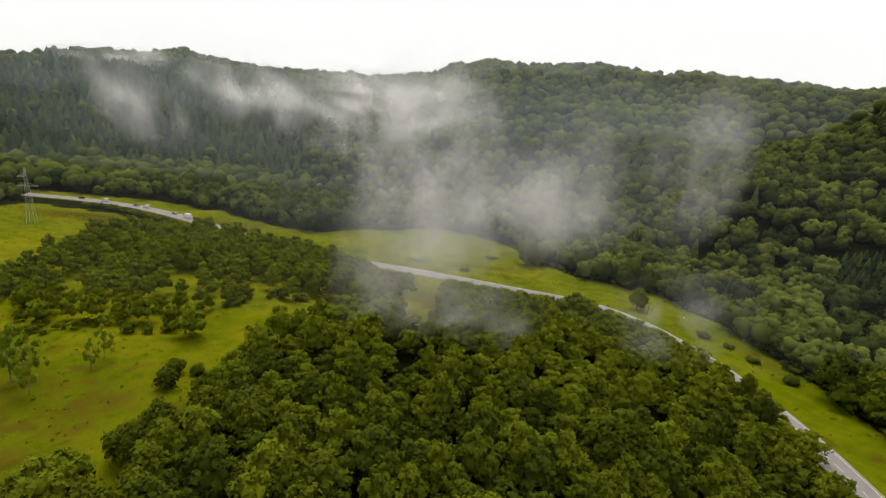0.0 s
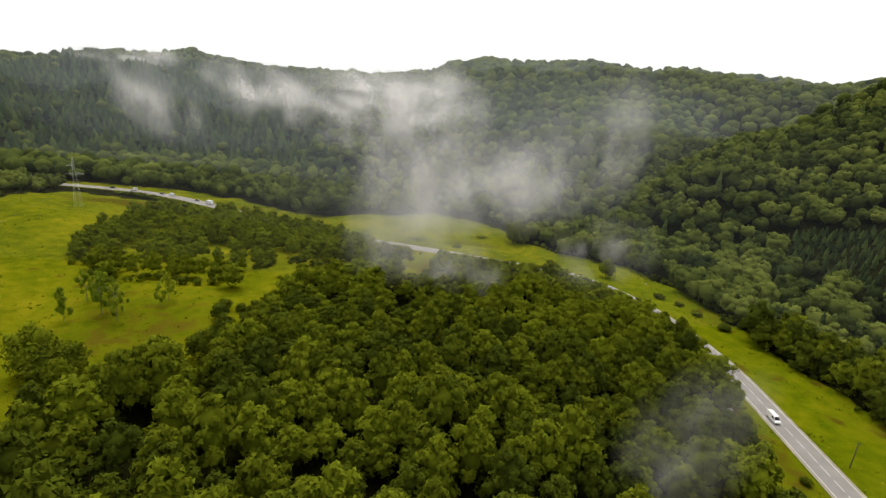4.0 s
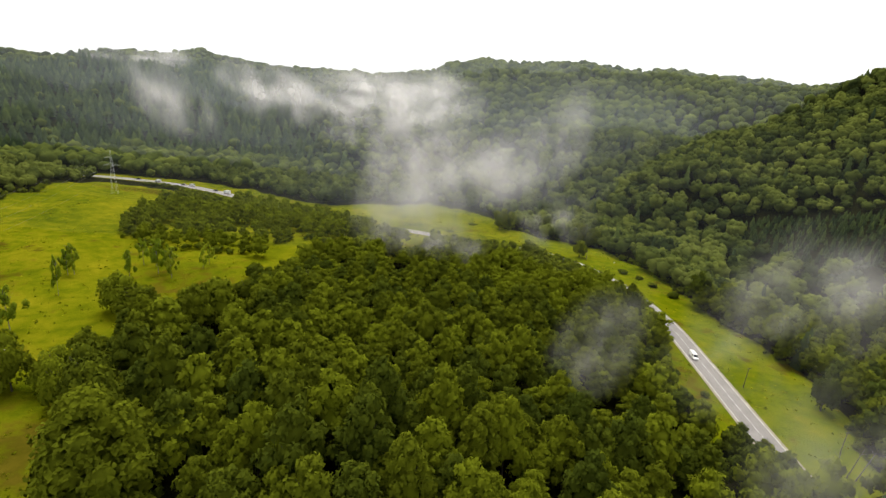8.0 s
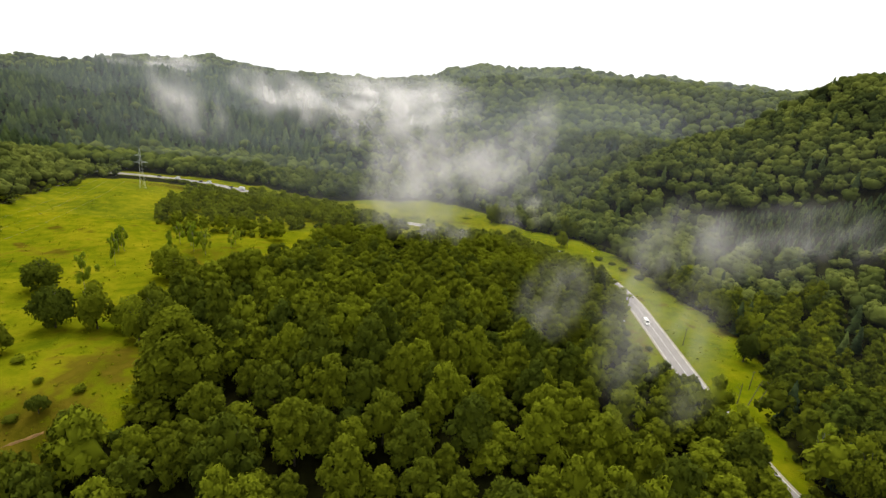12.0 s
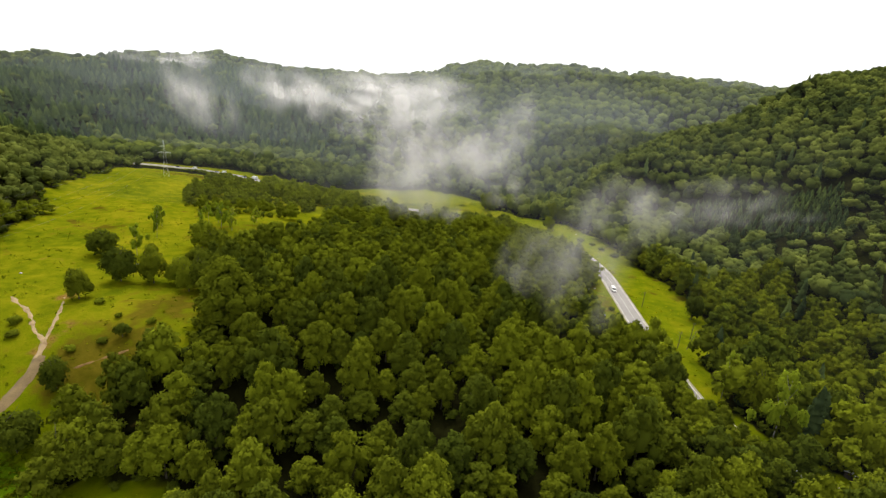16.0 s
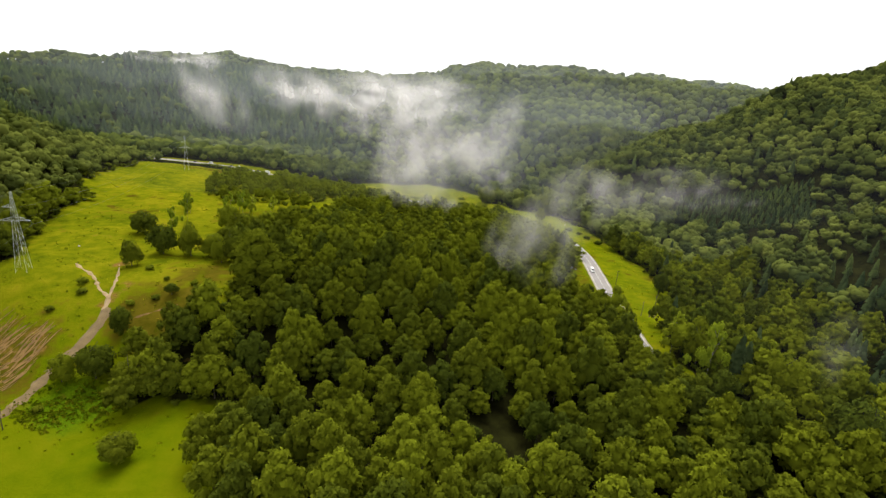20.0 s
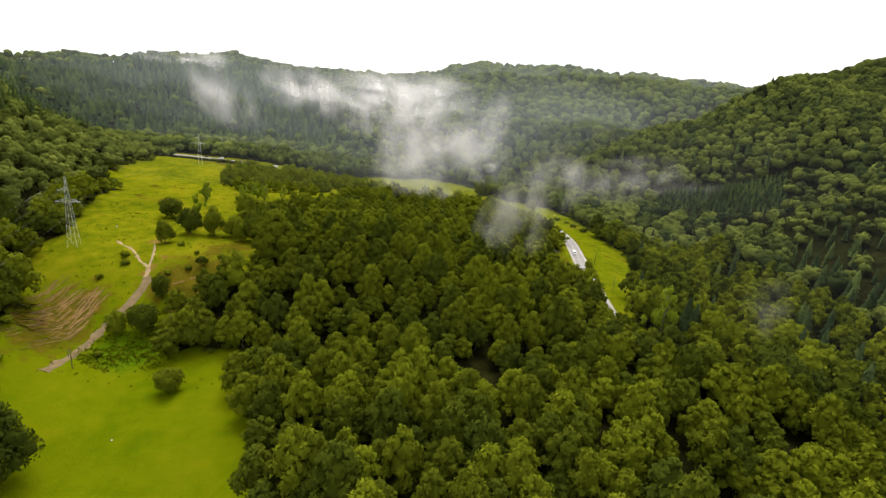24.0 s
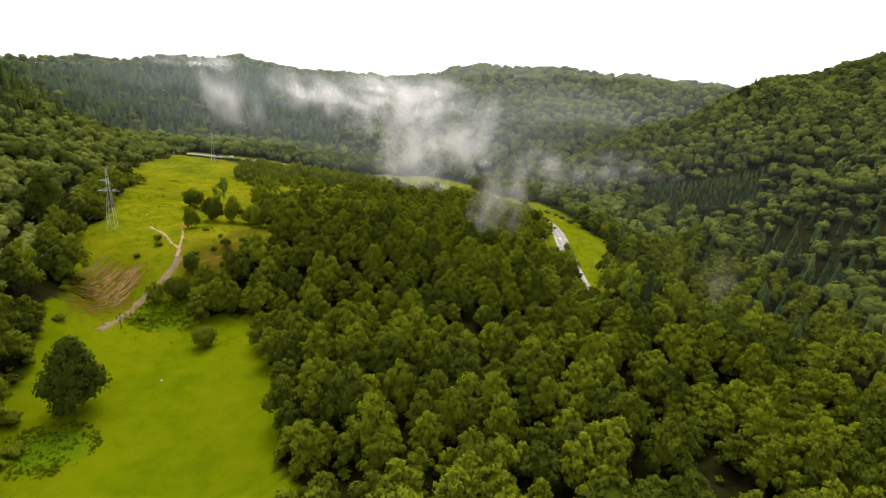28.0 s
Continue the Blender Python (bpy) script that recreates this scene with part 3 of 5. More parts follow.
def unit(v):
    return v / np.maximum(np.linalg.norm(v, axis=-1, keepdims=True), 1e-6)


def leaf_quads(rng, at, out, size):
    """One bent, ragged spray of leaves at each place, facing roughly outward."""
    n = len(at)
    nrm = unit(out * 0.8 + np.array([0, 0, 0.3]) + rng.normal(0, 0.5, (n, 3)))
    a = unit(np.cross(nrm, rng.normal(0, 1, (n, 3))))
    b = np.cross(nrm, a)
    s = size * rng.uniform(0.6, 1.35, (n, 1))
    droop = nrm * s * 0.28
    c = [at + a * s * rng.uniform(0.7, 1.1, (n, 1)) - droop, at + b * s * rng.uniform(0.45, 0.9, (n, 1)),
         at - a * s * rng.uniform(0.7, 1.1, (n, 1)) - droop, at - b * s * rng.uniform(0.45, 0.9, (n, 1))]
    return np.stack(c, 1).reshape(-1, 3), np.arange(n * 4).reshape(-1, 4)


def leaf_tris(rng, at, out, size):
    """One small pointed spray of leaves at each place."""
    n = len(at)
    nrm = unit(out * 0.8 + np.array([0, 0, 0.3]) + rng.normal(0, 0.5, (n, 3)))
    a = unit(np.cross(nrm, rng.normal(0, 1, (n, 3))))
    b = np.cross(nrm, a)
    s = size * rng.uniform(0.6, 1.35, (n, 1))
    c = [at + a * s - nrm * s * 0.2, at - a * s * 0.6 + b * s * rng.uniform(0.6, 1.0, (n, 1)), at - a * s * 0.6 - b * s * rng.uniform(0.6, 1.0, (n, 1))]
    return np.stack(c, 1).reshape(-1, 3), np.arange(n * 3).reshape(-1, 3)


def crown(seed, lobes, leaves, leaf, kind="round", core=(ICO_V, ICO_F)):
    """A crown for a tree 1 high and 1 wide: overlapping lobes of leaf sprays over ragged inner masses."""
    rng = np.random.RandomState(seed)
    if kind == "round":
        # boughs on a rising spiral, in the outline of a dome that is more or less pointed
        peak, turn = rng.uniform(0.0, 1.0), rng.uniform(0, 6.2832)
        u = (np.arange(lobes) + 0.3) / lobes
        a = turn + 2.39996 * np.arange(lobes) + rng.normal(0, 0.25, lobes)
        reach = 0.41 * (1 - u ** (2.3 - peak)) ** 0.75 * (0.55 + 0.45 * np.clip(u / 0.3, 0, 1)) * rng.uniform(0.78, 1.08, lobes)
        c = np.column_stack([np.cos(a) * reach, np.sin(a) * reach, 0.19 + 0.74 * u + rng.normal(0, 0.02, lobes)])
        r = rng.uniform(0.095, 0.155, lobes) * (1.1 - 0.35 * u)
        c[0], r[0] = (0, 0, 0.46), 0.33
        c[1], r[1] = (0, 0, 0.68), 0.25
    elif kind == "dome":
        way = unit(np.column_stack([rng.normal(0, 1, (lobes, 2)), rng.normal(0.35, 0.6, lobes)]))
        c = np.array([0, 0, 0.52]) + way * np.array([0.32, 0.32, 0.30]) * rng.uniform(0.8, 1.05, (lobes, 1))
        r = rng.uniform(0.13, 0.20, lobes)
        c[0], r[0] = (0, 0, 0.48), 0.42
    elif kind == "slim":
        h = np.linspace(0.32, 0.93, lobes)
        c = np.column_stack([rng.normal(0, 0.17, (lobes, 2)) * (1.25 - h)[:, None] * 1.6, h])
        r = rng.uniform(0.06, 0.115, lobes) * (1.25 - 0.6 * h)
    elif kind == "bush":
        way = unit(np.column_stack([rng.normal(0, 1, (lobes, 2)), np.maximum(rng.normal(0.2, 0.7, lobes), -0.35)]))
        c = np.array([0, 0, 0.36]) + way * np.array([0.32, 0.32, 0.38]) * rng.uniform(0.65, 1.2, (lobes, 1))
        r = rng.uniform(0.09, 0.20, lobes)
        c[0], r[0] = (0, 0, 0.40), 0.36
    squash = np.array([1, 1, 0.78 if kind != "slim" else 1.0])
    load = r ** 2
    if kind == "round":
        load[:2] *= 0.15
    share = rng.choice(lobes, leaves, p=load / load.sum())
    out = unit(np.column_stack([rng.normal(0, 1, (leaves, 2)), rng.normal(0.42, 0.9, leaves)]))
    at = c[share] + out * squash * r[share][:, None] * (rng.uniform(0.92, 1.1, (leaves, 1)) if kind == "dome" else rng.uniform(0.84, 1.22, (leaves, 1)))
    deep = (np.linalg.norm((at[:, None] - c[None]) / squash, axis=2) < 0.72 * r[None]).any(1)
    at, out, share = at[~deep], out[~deep], share[~deep]
    lv, lt = leaf_tris(rng, at, out, leaf)
    heart = np.array([0, 0, 0.42 if kind != "bush" else 0.2])
    cv, cf = core
    v, t = [], []
    for k in range(lobes):
        rough = 1 + rng.normal(0, 0.13, (len(cv), 1))
        t.append(cf + sum(len(a) for a in v))
        v.append(c[k] + cv * squash * r[k] * (0.95 if kind == "dome" else 0.76) * rough)
    v = np.concatenate(v)
    bough = np.concatenate([np.tile(cv, (lobes, 1)), np.repeat(out, 3, 0)])
    every = np.concatenate([v, lv])
    bough = unit(bough * 0.75 + unit(every - heart) * 0.6)
    return every, np.concatenate(t + [lt + len(v)]), np.zeros((0, 4), int), bough


def spruce(seed, tiers, sprays, leaf):
    """A conifer 1 high and 1 wide: ragged skirts, one over another, with drooping sprays."""
    rng = np.random.RandomState(seed)
    v, t = [], []
    for k in range(tiers):
        z0 = 0.06 + 0.86 * k / tiers
        z1, rad, n = min(z0 + 1.75 / tiers, 1.0), 0.5 * (1 - z0) ** 0.85 + 0.02, 9
        a = np.arange(n) * 6.2832 / n + rng.uniform(0, 1)
        rr = rad * rng.uniform(0.72, 1.1, n)
        ring = np.column_stack([np.cos(a) * rr, np.sin(a) * rr, z0 + rng.uniform(-0.03, 0.03, n)])
        base = sum(len(x) for x in v)
        v.append(np.vstack([ring, [[rng.uniform(-0.02, 0.02), rng.uniform(-0.02, 0.02), z1]]]))
        t += [(base + i, base + (i + 1) % n, base + n) for i in range(n)]
    v = np.concatenate(v)
    if not sprays:
        return v, np.array(t), np.zeros((0, 4), int), unit(v * np.array([3, 3, 0]) + np.array([0, 0, 0.45]))
    z = rng.uniform(0.05, 0.97, sprays) ** 1.2
    a = rng.uniform(0, 6.2832, sprays)
    rad = (0.5 * (1 - z) ** 0.85 + 0.01) * rng.uniform(0.6, 1.05, sprays)
    at = np.column_stack([np.cos(a) * rad, np.sin(a) * rad, z])
    lv, lq = leaf_quads(rng, at, unit(np.column_stack([np.cos(a), np.sin(a), 0.5 + 0 * a])), leaf)
    every = np.concatenate([v, lv])
    return every, np.array(t), lq + len(v), unit(every * np.array([3, 3, 0]) + np.array([0, 0, 0.45]))


def trunk_mesh(seed, name, mat, top=0.72, radius=0.020, limbs=5):
    """A tapered, slightly bent trunk with rising limbs, for a tree 1 high."""
    rng = random.Random(seed)
    bend = (rng.uniform(-0.03, 0.03), rng.uniform(-0.03, 0.03))
    pts = [(bend[0] * s * s * 2, bend[1] * s * s * 2, s * top - 0.03) for s in (0, 0.12, 0.4, 0.7, 1)]
    v, q = tube(pts, [radius * 1.5, radius, radius * 0.85, radius * 0.6, radius * 0.25])
    for i in range(limbs):
        a, s = rng.uniform(0, 6.28), rng.uniform(0.4, 0.85)
        z = s * top
        reach = rng.uniform(0.14, 0.26)
        p0 = (bend[0] * s * s * 2, bend[1] * s * s * 2, z)
        p1 = (p0[0] + math.cos(a) * reach * 0.5, p0[1] + math.sin(a) * reach * 0.5, z + 0.08)
        p2 = (p0[0] + math.cos(a) * reach, p0[1] + math.sin(a) * reach, z + 0.2)
        lv, lq = tube([p0, p1, p2], [radius * 0.45, radius * 0.3, radius * 0.1], 5)
        q += [tuple(k + len(v) for k in f) for f in lq]
        v += lv
    return mesh_of(name, v, quads=q, mats=[mat], smooth=True)


def crown_me(name, parts_of, mat):
    v, t, q, bough = parts_of
    return mesh_of(name, v, t, q, [mat], {"bough": bough}, True)


ROUND = [crown(100 + k, 25, 1700, 0.034) for k in range(10)]
ROUND_MES = [crown_me("crown", c, LEAVES) for c in ROUND]
ROUND_TRUNKS = [trunk_mesh(k, "trunk", BARK) for k in range(4)]
WIDE = [crown(150 + k, 22, 2400, 0.034, "bush") for k in range(4)]
WIDE_MES = [crown_me("crown", c, LEAVES) for c in WIDE]
GREAT_ME = crown_me("crown", crown(190, 56, 6000, 0.023), LEAVES)
SLIM = [crown(200 + k, 16, 900, 0.030, "slim") for k in range(4)]
SLIM_MES = [crown_me("crown", c, BIRCH_LEAVES) for c in SLIM]
SLIM_TRUNKS = [trunk_mesh(20 + k, "trunk", PALE_BARK, 0.9, 0.013, 6) for k in range(3)]
BUSH = [crown(300 + k, 8, 600, 0.065, "bush") for k in range(5)]
BUSH_MES = [crown_me("foliage", c, LEAVES) for c in BUSH]
RUST_ME = crown_me("foliage", BUSH[0], RUST_LEAVES)
STEMS = [trunk_mesh(40 + k, "stem", BARK, 0.5, 0.028, 6) for k in range(3)]
FIR = [spruce(400 + k, 11, 330, 0.05) for k in range(4)]
FIR_MES = [crown_me("crown", c, NEEDLES) for c in FIR]
FIR_TRUNKS = [trunk_mesh(60 + k, "trunk", BARK, 0.9, 0.014, 0) for k in range(2)]
MID_DOME = [crown(580 + k, 8, 120, 0.056, "dome") for k in range(8)]
MID_BUSH = [crown(560 + k, 4, 62, 0.11, "bush") for k in range(6)]
HALF_ROUND = [crown(550 + k, 11, 400, 0.054) for k in range(8)]
THICK_ROUND = [crown(570 + k, 18, 780, 0.043) for k in range(10)]
MID_FIR = [spruce(600 + k, 7, 55, 0.075) for k in range(5)]
FAR_ROUND = []
for k in range(8):
    rng = np.random.RandomState(700 + k)
    a = np.array([0, 0, 0.62]) + ICO_V * np.array([0.42, 0.42, 0.36]) * (1 + rng.normal(0, 0.09, (len(ICO_V), 1)))
    b = np.array([rng.uniform(-0.2, 0.2), rng.uniform(-0.2, 0.2), 0.66]) + ICO_V * np.array([0.27, 0.27, 0.30]) * (1 + rng.normal(0, 0.09, (len(ICO_V), 1)))
    c = np.array([rng.uniform(-0.3, 0.3), rng.uniform(-0.3, 0.3), rng.uniform(0.45, 0.7)]) + ICO_V * np.array([0.25, 0.25, 0.27]) * (1 + rng.normal(0, 0.09, (len(ICO_V), 1)))
    FAR_ROUND.append((np.concatenate([a, b, c]), np.concatenate([ICO_F, ICO_F + len(a), ICO_F + 2 * len(a)]), np.zeros((0, 4), int),
                      unit(np.concatenate([ICO_V] * 3) + np.array([0, 0, 0.15]))))
FAR_FIR = [spruce(800 + k, 3, 0, 0.1) for k in range(5)]


def stand(name, x, y, h, w, crown_mesh, trunk, label, category, group="", lean=0.0, sink=0.25):
    """One tree as a thing of its own, with trunk and crown."""
    rng = random.Random(int(x * 131 + y * 17))
    top = new(name)
    top.matrix_world = Matrix.LocRotScale((x, y, float(height(x, y)) - sink), Euler((rng.uniform(-0.03, 0.03) + lean, rng.uniform(-0.03, 0.03), rng.uniform(0, 6.28))), (w, w, h))
    child(trunk.name.split(".")[0], trunk, top)
    child(crown_mesh.name.split(".")[0], crown_mesh, top)
    return tagged(top, label, category, group)


def woodland(name, label, xs, ys, hs, ws, kinds, mat, tints, category="woodland", seed=1):
    """Trees that nobody could count, as one piece of stuff."""
    rng = np.random.RandomState(seed)
    zs = height(xs, ys)
    V, T, Q, A, B, n = [], [], [], [], [], 0
    for x, y, z, h, w, c in zip(xs, ys, zs, hs, ws, tints):
        v, t, q, o = kinds[rng.randint(len(kinds))]
        a = rng.uniform(0, 6.2832)
        ca, sa = math.cos(a), math.sin(a)
        V.append(np.column_stack([(v[:, 0] * ca - v[:, 1] * sa) * w + x, (v[:, 0] * sa + v[:, 1] * ca) * w * rng.uniform(0.85, 1.15) + y, v[:, 2] * h + z - 0.3]))
        T.append(t + n)
        Q.append(q + n)
        A.append(np.full(len(v), c))
        B.append(np.column_stack([o[:, 0] * ca - o[:, 1] * sa, o[:, 0] * sa + o[:, 1] * ca, o[:, 2]]))
        n += len(v)
    ob = new(name, mesh_of(name, np.concatenate(V), np.concatenate(T), np.concatenate(Q), [mat], {"tint": np.concatenate(A), "bough": np.concatenate(B)}, True))
    return tagged(ob, label, category, kind="stuff")


def scatter(x0, x1, y0, y1, gap, seed):
    rng = np.random.RandomState(seed)
    a, b = np.meshgrid(np.arange(x0, x1, gap), np.arange(y0, y1, gap * 0.866))
    a = a + (np.arange(a.shape[0]) % 2)[:, None] * gap / 2
    return (a + rng.uniform(-0.36, 0.36, a.shape) * gap).ravel(), (b + rng.uniform(-0.36, 0.36, b.shape) * gap).ravel(), rng


# single trees and bushes of the meadows: x, y, height, width
LONE_TREES = [(-63, -87, 11, 10.5), (-84, -131, 24, 20), (-70, -58, 17, 16), (-92, -54, 15, 13), (-114, 3, 13, 10.5), (-94, -36, 12, 8.5), (-101, -58, 11, 9), (-79, -55, 13, 12), (-63, -57, 13, 12),
              (-138, 52, 14.5, 15), (-112, 24, 18, 14), (-100, 27, 18, 12.5), (-90, 30, 15, 13), (-82, 21, 15, 11), (-75, 22, 19, 15), (-104, 77, 16, 14.5), (-97, 77, 13.5, 17), (-52, -8, 23, 25), (-43, 103, 15, 17), (-52, 108, 13, 15),
              (-63, 90, 11, 11), (-174, 7, 15, 10.5), (-181, 15, 14.5, 9.4), (-186, 13, 12, 6), (-183, -16, 26, 20), (99, 303, 21, 13), (63, 314, 20, 14),
              (72, 318, 18, 13), (122, 285, 20, 15), (132, 280, 18, 14), (113, 247, 15, 11), (113, 143, 15, 8.5), (108, 134, 16, 9.5), (114.5, 153, 15, 8.5), (105, 145, 15, 9), (111, 162, 13, 7.5), (134, -17, 22, 15), (152, -42, 22, 15), (152, 66, 16, 10), (169, 157, 20, 17), (158, -72, 23, 18), (178, 150, 18, 15), (163, -101, 16, 13), (173, -106, 17, 13), (182, -111, 16, 13)]
for x, y, h, w in LONE_TREES:
    k = int(abs(x * 7 + y * 3))
    if w > 0.6 * h:
        stand("broadleaf_tree", x, y, h * 1.15, w, GREAT_ME if w > 18 else WIDE_MES[k % 4], ROUND_TRUNKS[k % 4], "broad dark green tree with foliage down to the grass", "tree", "trees of the meadow")
        continue
    stand("broadleaf_tree", x, y, h, w, ROUND_MES[k % 10], ROUND_TRUNKS[k % 4], "full-crowned green broadleaf tree standing alone in the grass", "tree", "trees of the meadow")
SLIM_TREES = [(-96, 125, 10, 6), (-104, 113, 15, 9), (-112, 117, 16, 10), (-108, 119, 11.5, 6.5), (-118, 126, 13, 9.5), (-96, 131, 11, 7), (-121, 111, 13, 9), (-146, 109, 12, 8.5),
              (-134, 88, 16.5, 5.5), (-125, 56, 16, 10), (-144, 110, 14, 7), (-125, 128, 13, 9), (130, -33, 27, 15), (127.5, -8, 20, 9), (-149, 116, 12, 7)]
for x, y, h, w in SLIM_TREES:
    k = int(abs(x * 7 + y * 3))
    stand("birch_tree", x, y, h, w, SLIM_MES[k % 4], SLIM_TRUNKS[k % 3], "slender light green tree with a pale bare trunk", "tree", "slender trees of the meadow")
for x, y, h, w in ((138, -36, 24, 10), (146, -30, 19, 9)):
    stand("spruce_tree", x, y, h, w, FIR_MES[int(h) % 4], FIR_TRUNKS[0], "dark green conical spruce", "tree")
BUSHES = [(-71, 119, 8, 7), (-67, 128, 4.5, 5), (-73, 127, 6, 6.5), (-85, -17, 7.5, 5), (-90, -20, 3, 4), (-124, -14, 4, 5), (-120, -20, 3, 5), (-98, -24, 3, 4), (-79, -10, 3, 3.5),
          (-92, -8, 2.5, 3), (-126, -30, 3, 4), (-133, -70, 4, 5), (-122, -88, 3.5, 5), (-100, -70, 3, 4), (-104, 0, 3, 4), (-74, -28, 4, 5), 
          (111, 108, 3, 4), (107, 84, 4, 5), (112, 70, 3, 4), (148, 175, 5, 7), (143, 192, 4, 7),
          (133, 215, 4, 7), (140, 205, 3, 6), (40, 325, 2.5, 9), (-10, 300, 2, 9), (20, 288, 2, 8), (-98, -140, 5, 7), (-88, -150, 4, 6), (-60, 88, 5, 6)]
for x, y, h, w in BUSHES:
    k = int(abs(x * 7 + y * 3))
    stand("bush", x, y, h, w, BUSH_MES[k % 5], STEMS[k % 3], "low rounded green bush in the grass", "bush", "bushes of the valley")
stand("rust_bush", -61, 98, 5, 5, RUST_ME, STEMS[0], "reddish brown bush at the edge of the meadow", "bush")

def sight_line_cap(x, y):
    """Tree height cap, fitted to the first camera position's sight lines to the northern reach of the road; closed at
    two places.
    """
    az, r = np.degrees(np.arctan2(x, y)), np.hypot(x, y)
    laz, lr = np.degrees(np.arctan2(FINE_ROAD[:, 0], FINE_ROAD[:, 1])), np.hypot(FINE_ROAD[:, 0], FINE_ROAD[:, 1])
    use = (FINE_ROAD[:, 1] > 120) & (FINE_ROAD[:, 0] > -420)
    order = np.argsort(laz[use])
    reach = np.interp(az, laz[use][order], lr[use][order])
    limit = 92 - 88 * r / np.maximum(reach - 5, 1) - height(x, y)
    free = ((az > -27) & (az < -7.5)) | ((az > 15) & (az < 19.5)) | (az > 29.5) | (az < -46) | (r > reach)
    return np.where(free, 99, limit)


# the wood between meadow and road
fx, fy, rng = scatter(-215, 300, -222, 60, 9.4, 11)
nx_, ny_, _ = scatter(-215, 300, 60, 300, 7.8, 10)
fx, fy = np.concatenate([fx, nx_]), np.concatenate([fy, ny_])
fd, _ = from_line(ROAD_LINE, fx, fy)
keep = (fd > 6.5) & ~open_land(fx, fy) & ~inside(WOOD_LOT, fx, fy) & (knoll_side(fx, fy) < 2) & (rng.uniform(0, 1, len(fx)) < 0.93)
keep &= (fx - 36 < 0.95 * (fy + 310)) & ((fx > -60) | (fy > -165))
keep &= ~(((fx - 48) / 8) ** 2 + ((fy + 80) / 17) ** 2 < 1)
fx, fy, fd = fx[keep], fy[keep], fd[keep]
big = rng.uniform(0, 1, len(fx))
fh = 10.5 + 12.5 * big ** 1.3 + 2.0 * wave(fx, fy, 60, 41)
fh = np.where((fd < 16) & (fy > 30), fh * 0.7, fh) * np.interp(fy, [20, 75], [1.0, 0.72])
fh = np.minimum(fh, sight_line_cap(fx, fy))
fh = np.where((fd < 34) & (((fy > 20) & (fy < 60)) | ((fy > -66) & (fy < -30))), np.minimum(fh, 6 + 0.4 * fd), fh)
tall = fh > 4.5
fx, fy, fd, fh = fx[tall], fy[tall], fd[tall], fh[tall]
fw = np.maximum(fh, 13) * rng.uniform(0.62, 0.88, len(fx)) * np.interp(fy, [40, 75], [1.08, 1.18])
fw = np.minimum(fw, 13.5 + 2 * (big[tall] > 0.9))
order = np.argsort(np.hypot((fx - 20) * 1.2, fy + 60))
single, rest = order[:270], order[270:]
for i in single:
    stand("broadleaf_tree", fx[i], fy[i], fh[i], fw[i], ROUND_MES[i % 10], ROUND_TRUNKS[i % 4], "dense green broadleaf tree in the valley wood", "tree", "trees of the valley wood")
closest = (fy[rest] < 5) | ((fy[rest] < 130) & (fx[rest] > -95) & (fx[rest] < 105))
near, back = rest[closest], rest[~closest]
woodland("valley_wood", "dense green broadleaf wood on the valley slope", fx[near], fy[near], fh[near], fw[near], THICK_ROUND, WOOD_LEAVES, rng.uniform(0, 1, len(near)), seed=2)
# tints raised: the hazy light over this wood is put into its leaf colour
woodland("upper_valley_wood", "dense green broadleaf wood below the road bend", fx[back], fy[back], fh[back], fw[back], HALF_ROUND, WOOD_LEAVES, rng.uniform(0.55, 1.2, len(back)), seed=22)
# tall trees close to the road where it leaves the grass strip
for k, y in enumerate(np.arange(-130, 36, 6.5)):
    rx = float(np.interp(y, [-150, -112, -84, -58, -36, -14, 20, 55], [300, 215, 168, 139, 123, 116, 117, 120]))
    for off in (7.5, 14.5):
        x, h = rx - off - 1.5 * math.sin(k * 2.3), float(np.interp(y, [-50, -40, -26, 8, 36], [15.5, 10, 9.5, 10, 9.5] if off < 10 else [15.5, 10, 12.5, 14, 12])) + (3.5 if y < -44 else 1.5) * math.sin(k * 1.7 + off)
        stand("broadleaf_tree", x if y > -55 else rx - 0.6 * off, y + off * 0.2 if y > -55 else y - 0.8 * off, h, h * 0.8, ROUND_MES[(k * 3 + int(off)) % 10], ROUND_TRUNKS[k % 4], "leafy roadside tree hiding the bend of the road", "tree", "roadside trees")
# thicket along the rims of the woods and under the trees
qx, qy, rng = scatter(-300, 210, -200, 330, 4.2, 19)
qd, _ = from_line(ROAD_LINE, qx, qy)
edge = 0 * qx
for k in range(8):
    edge = edge + open_land(qx + 7 * math.cos(k * 0.785), qy + 7 * math.sin(k * 0.785)) / 8
keep = (edge > 0.15) & ~open_land(qx, qy) & (np.abs(qd) > 7) & (rng.uniform(0, 1, len(qx)) < 0.75)
under = (edge == 0) & (qd > 7) & (knoll_side(qx, qy) < 0) & (rng.uniform(0, 1, len(qx)) < 0.16) & (qy < 60)
keep = (keep | under) & (sight_line_cap(qx, qy) > 4)
qx, qy = qx[keep], qy[keep]
qh = rng.uniform(2.2, 5.5, len(qx))
woodland("edge_thicket", "low green thicket along the edges of the woods", qx, qy, qh, qh * rng.uniform(0.9, 1.4, len(qx)), MID_BUSH, WOOD_LEAVES, rng.uniform(0, 0.8, len(qx)), "thicket", seed=23)
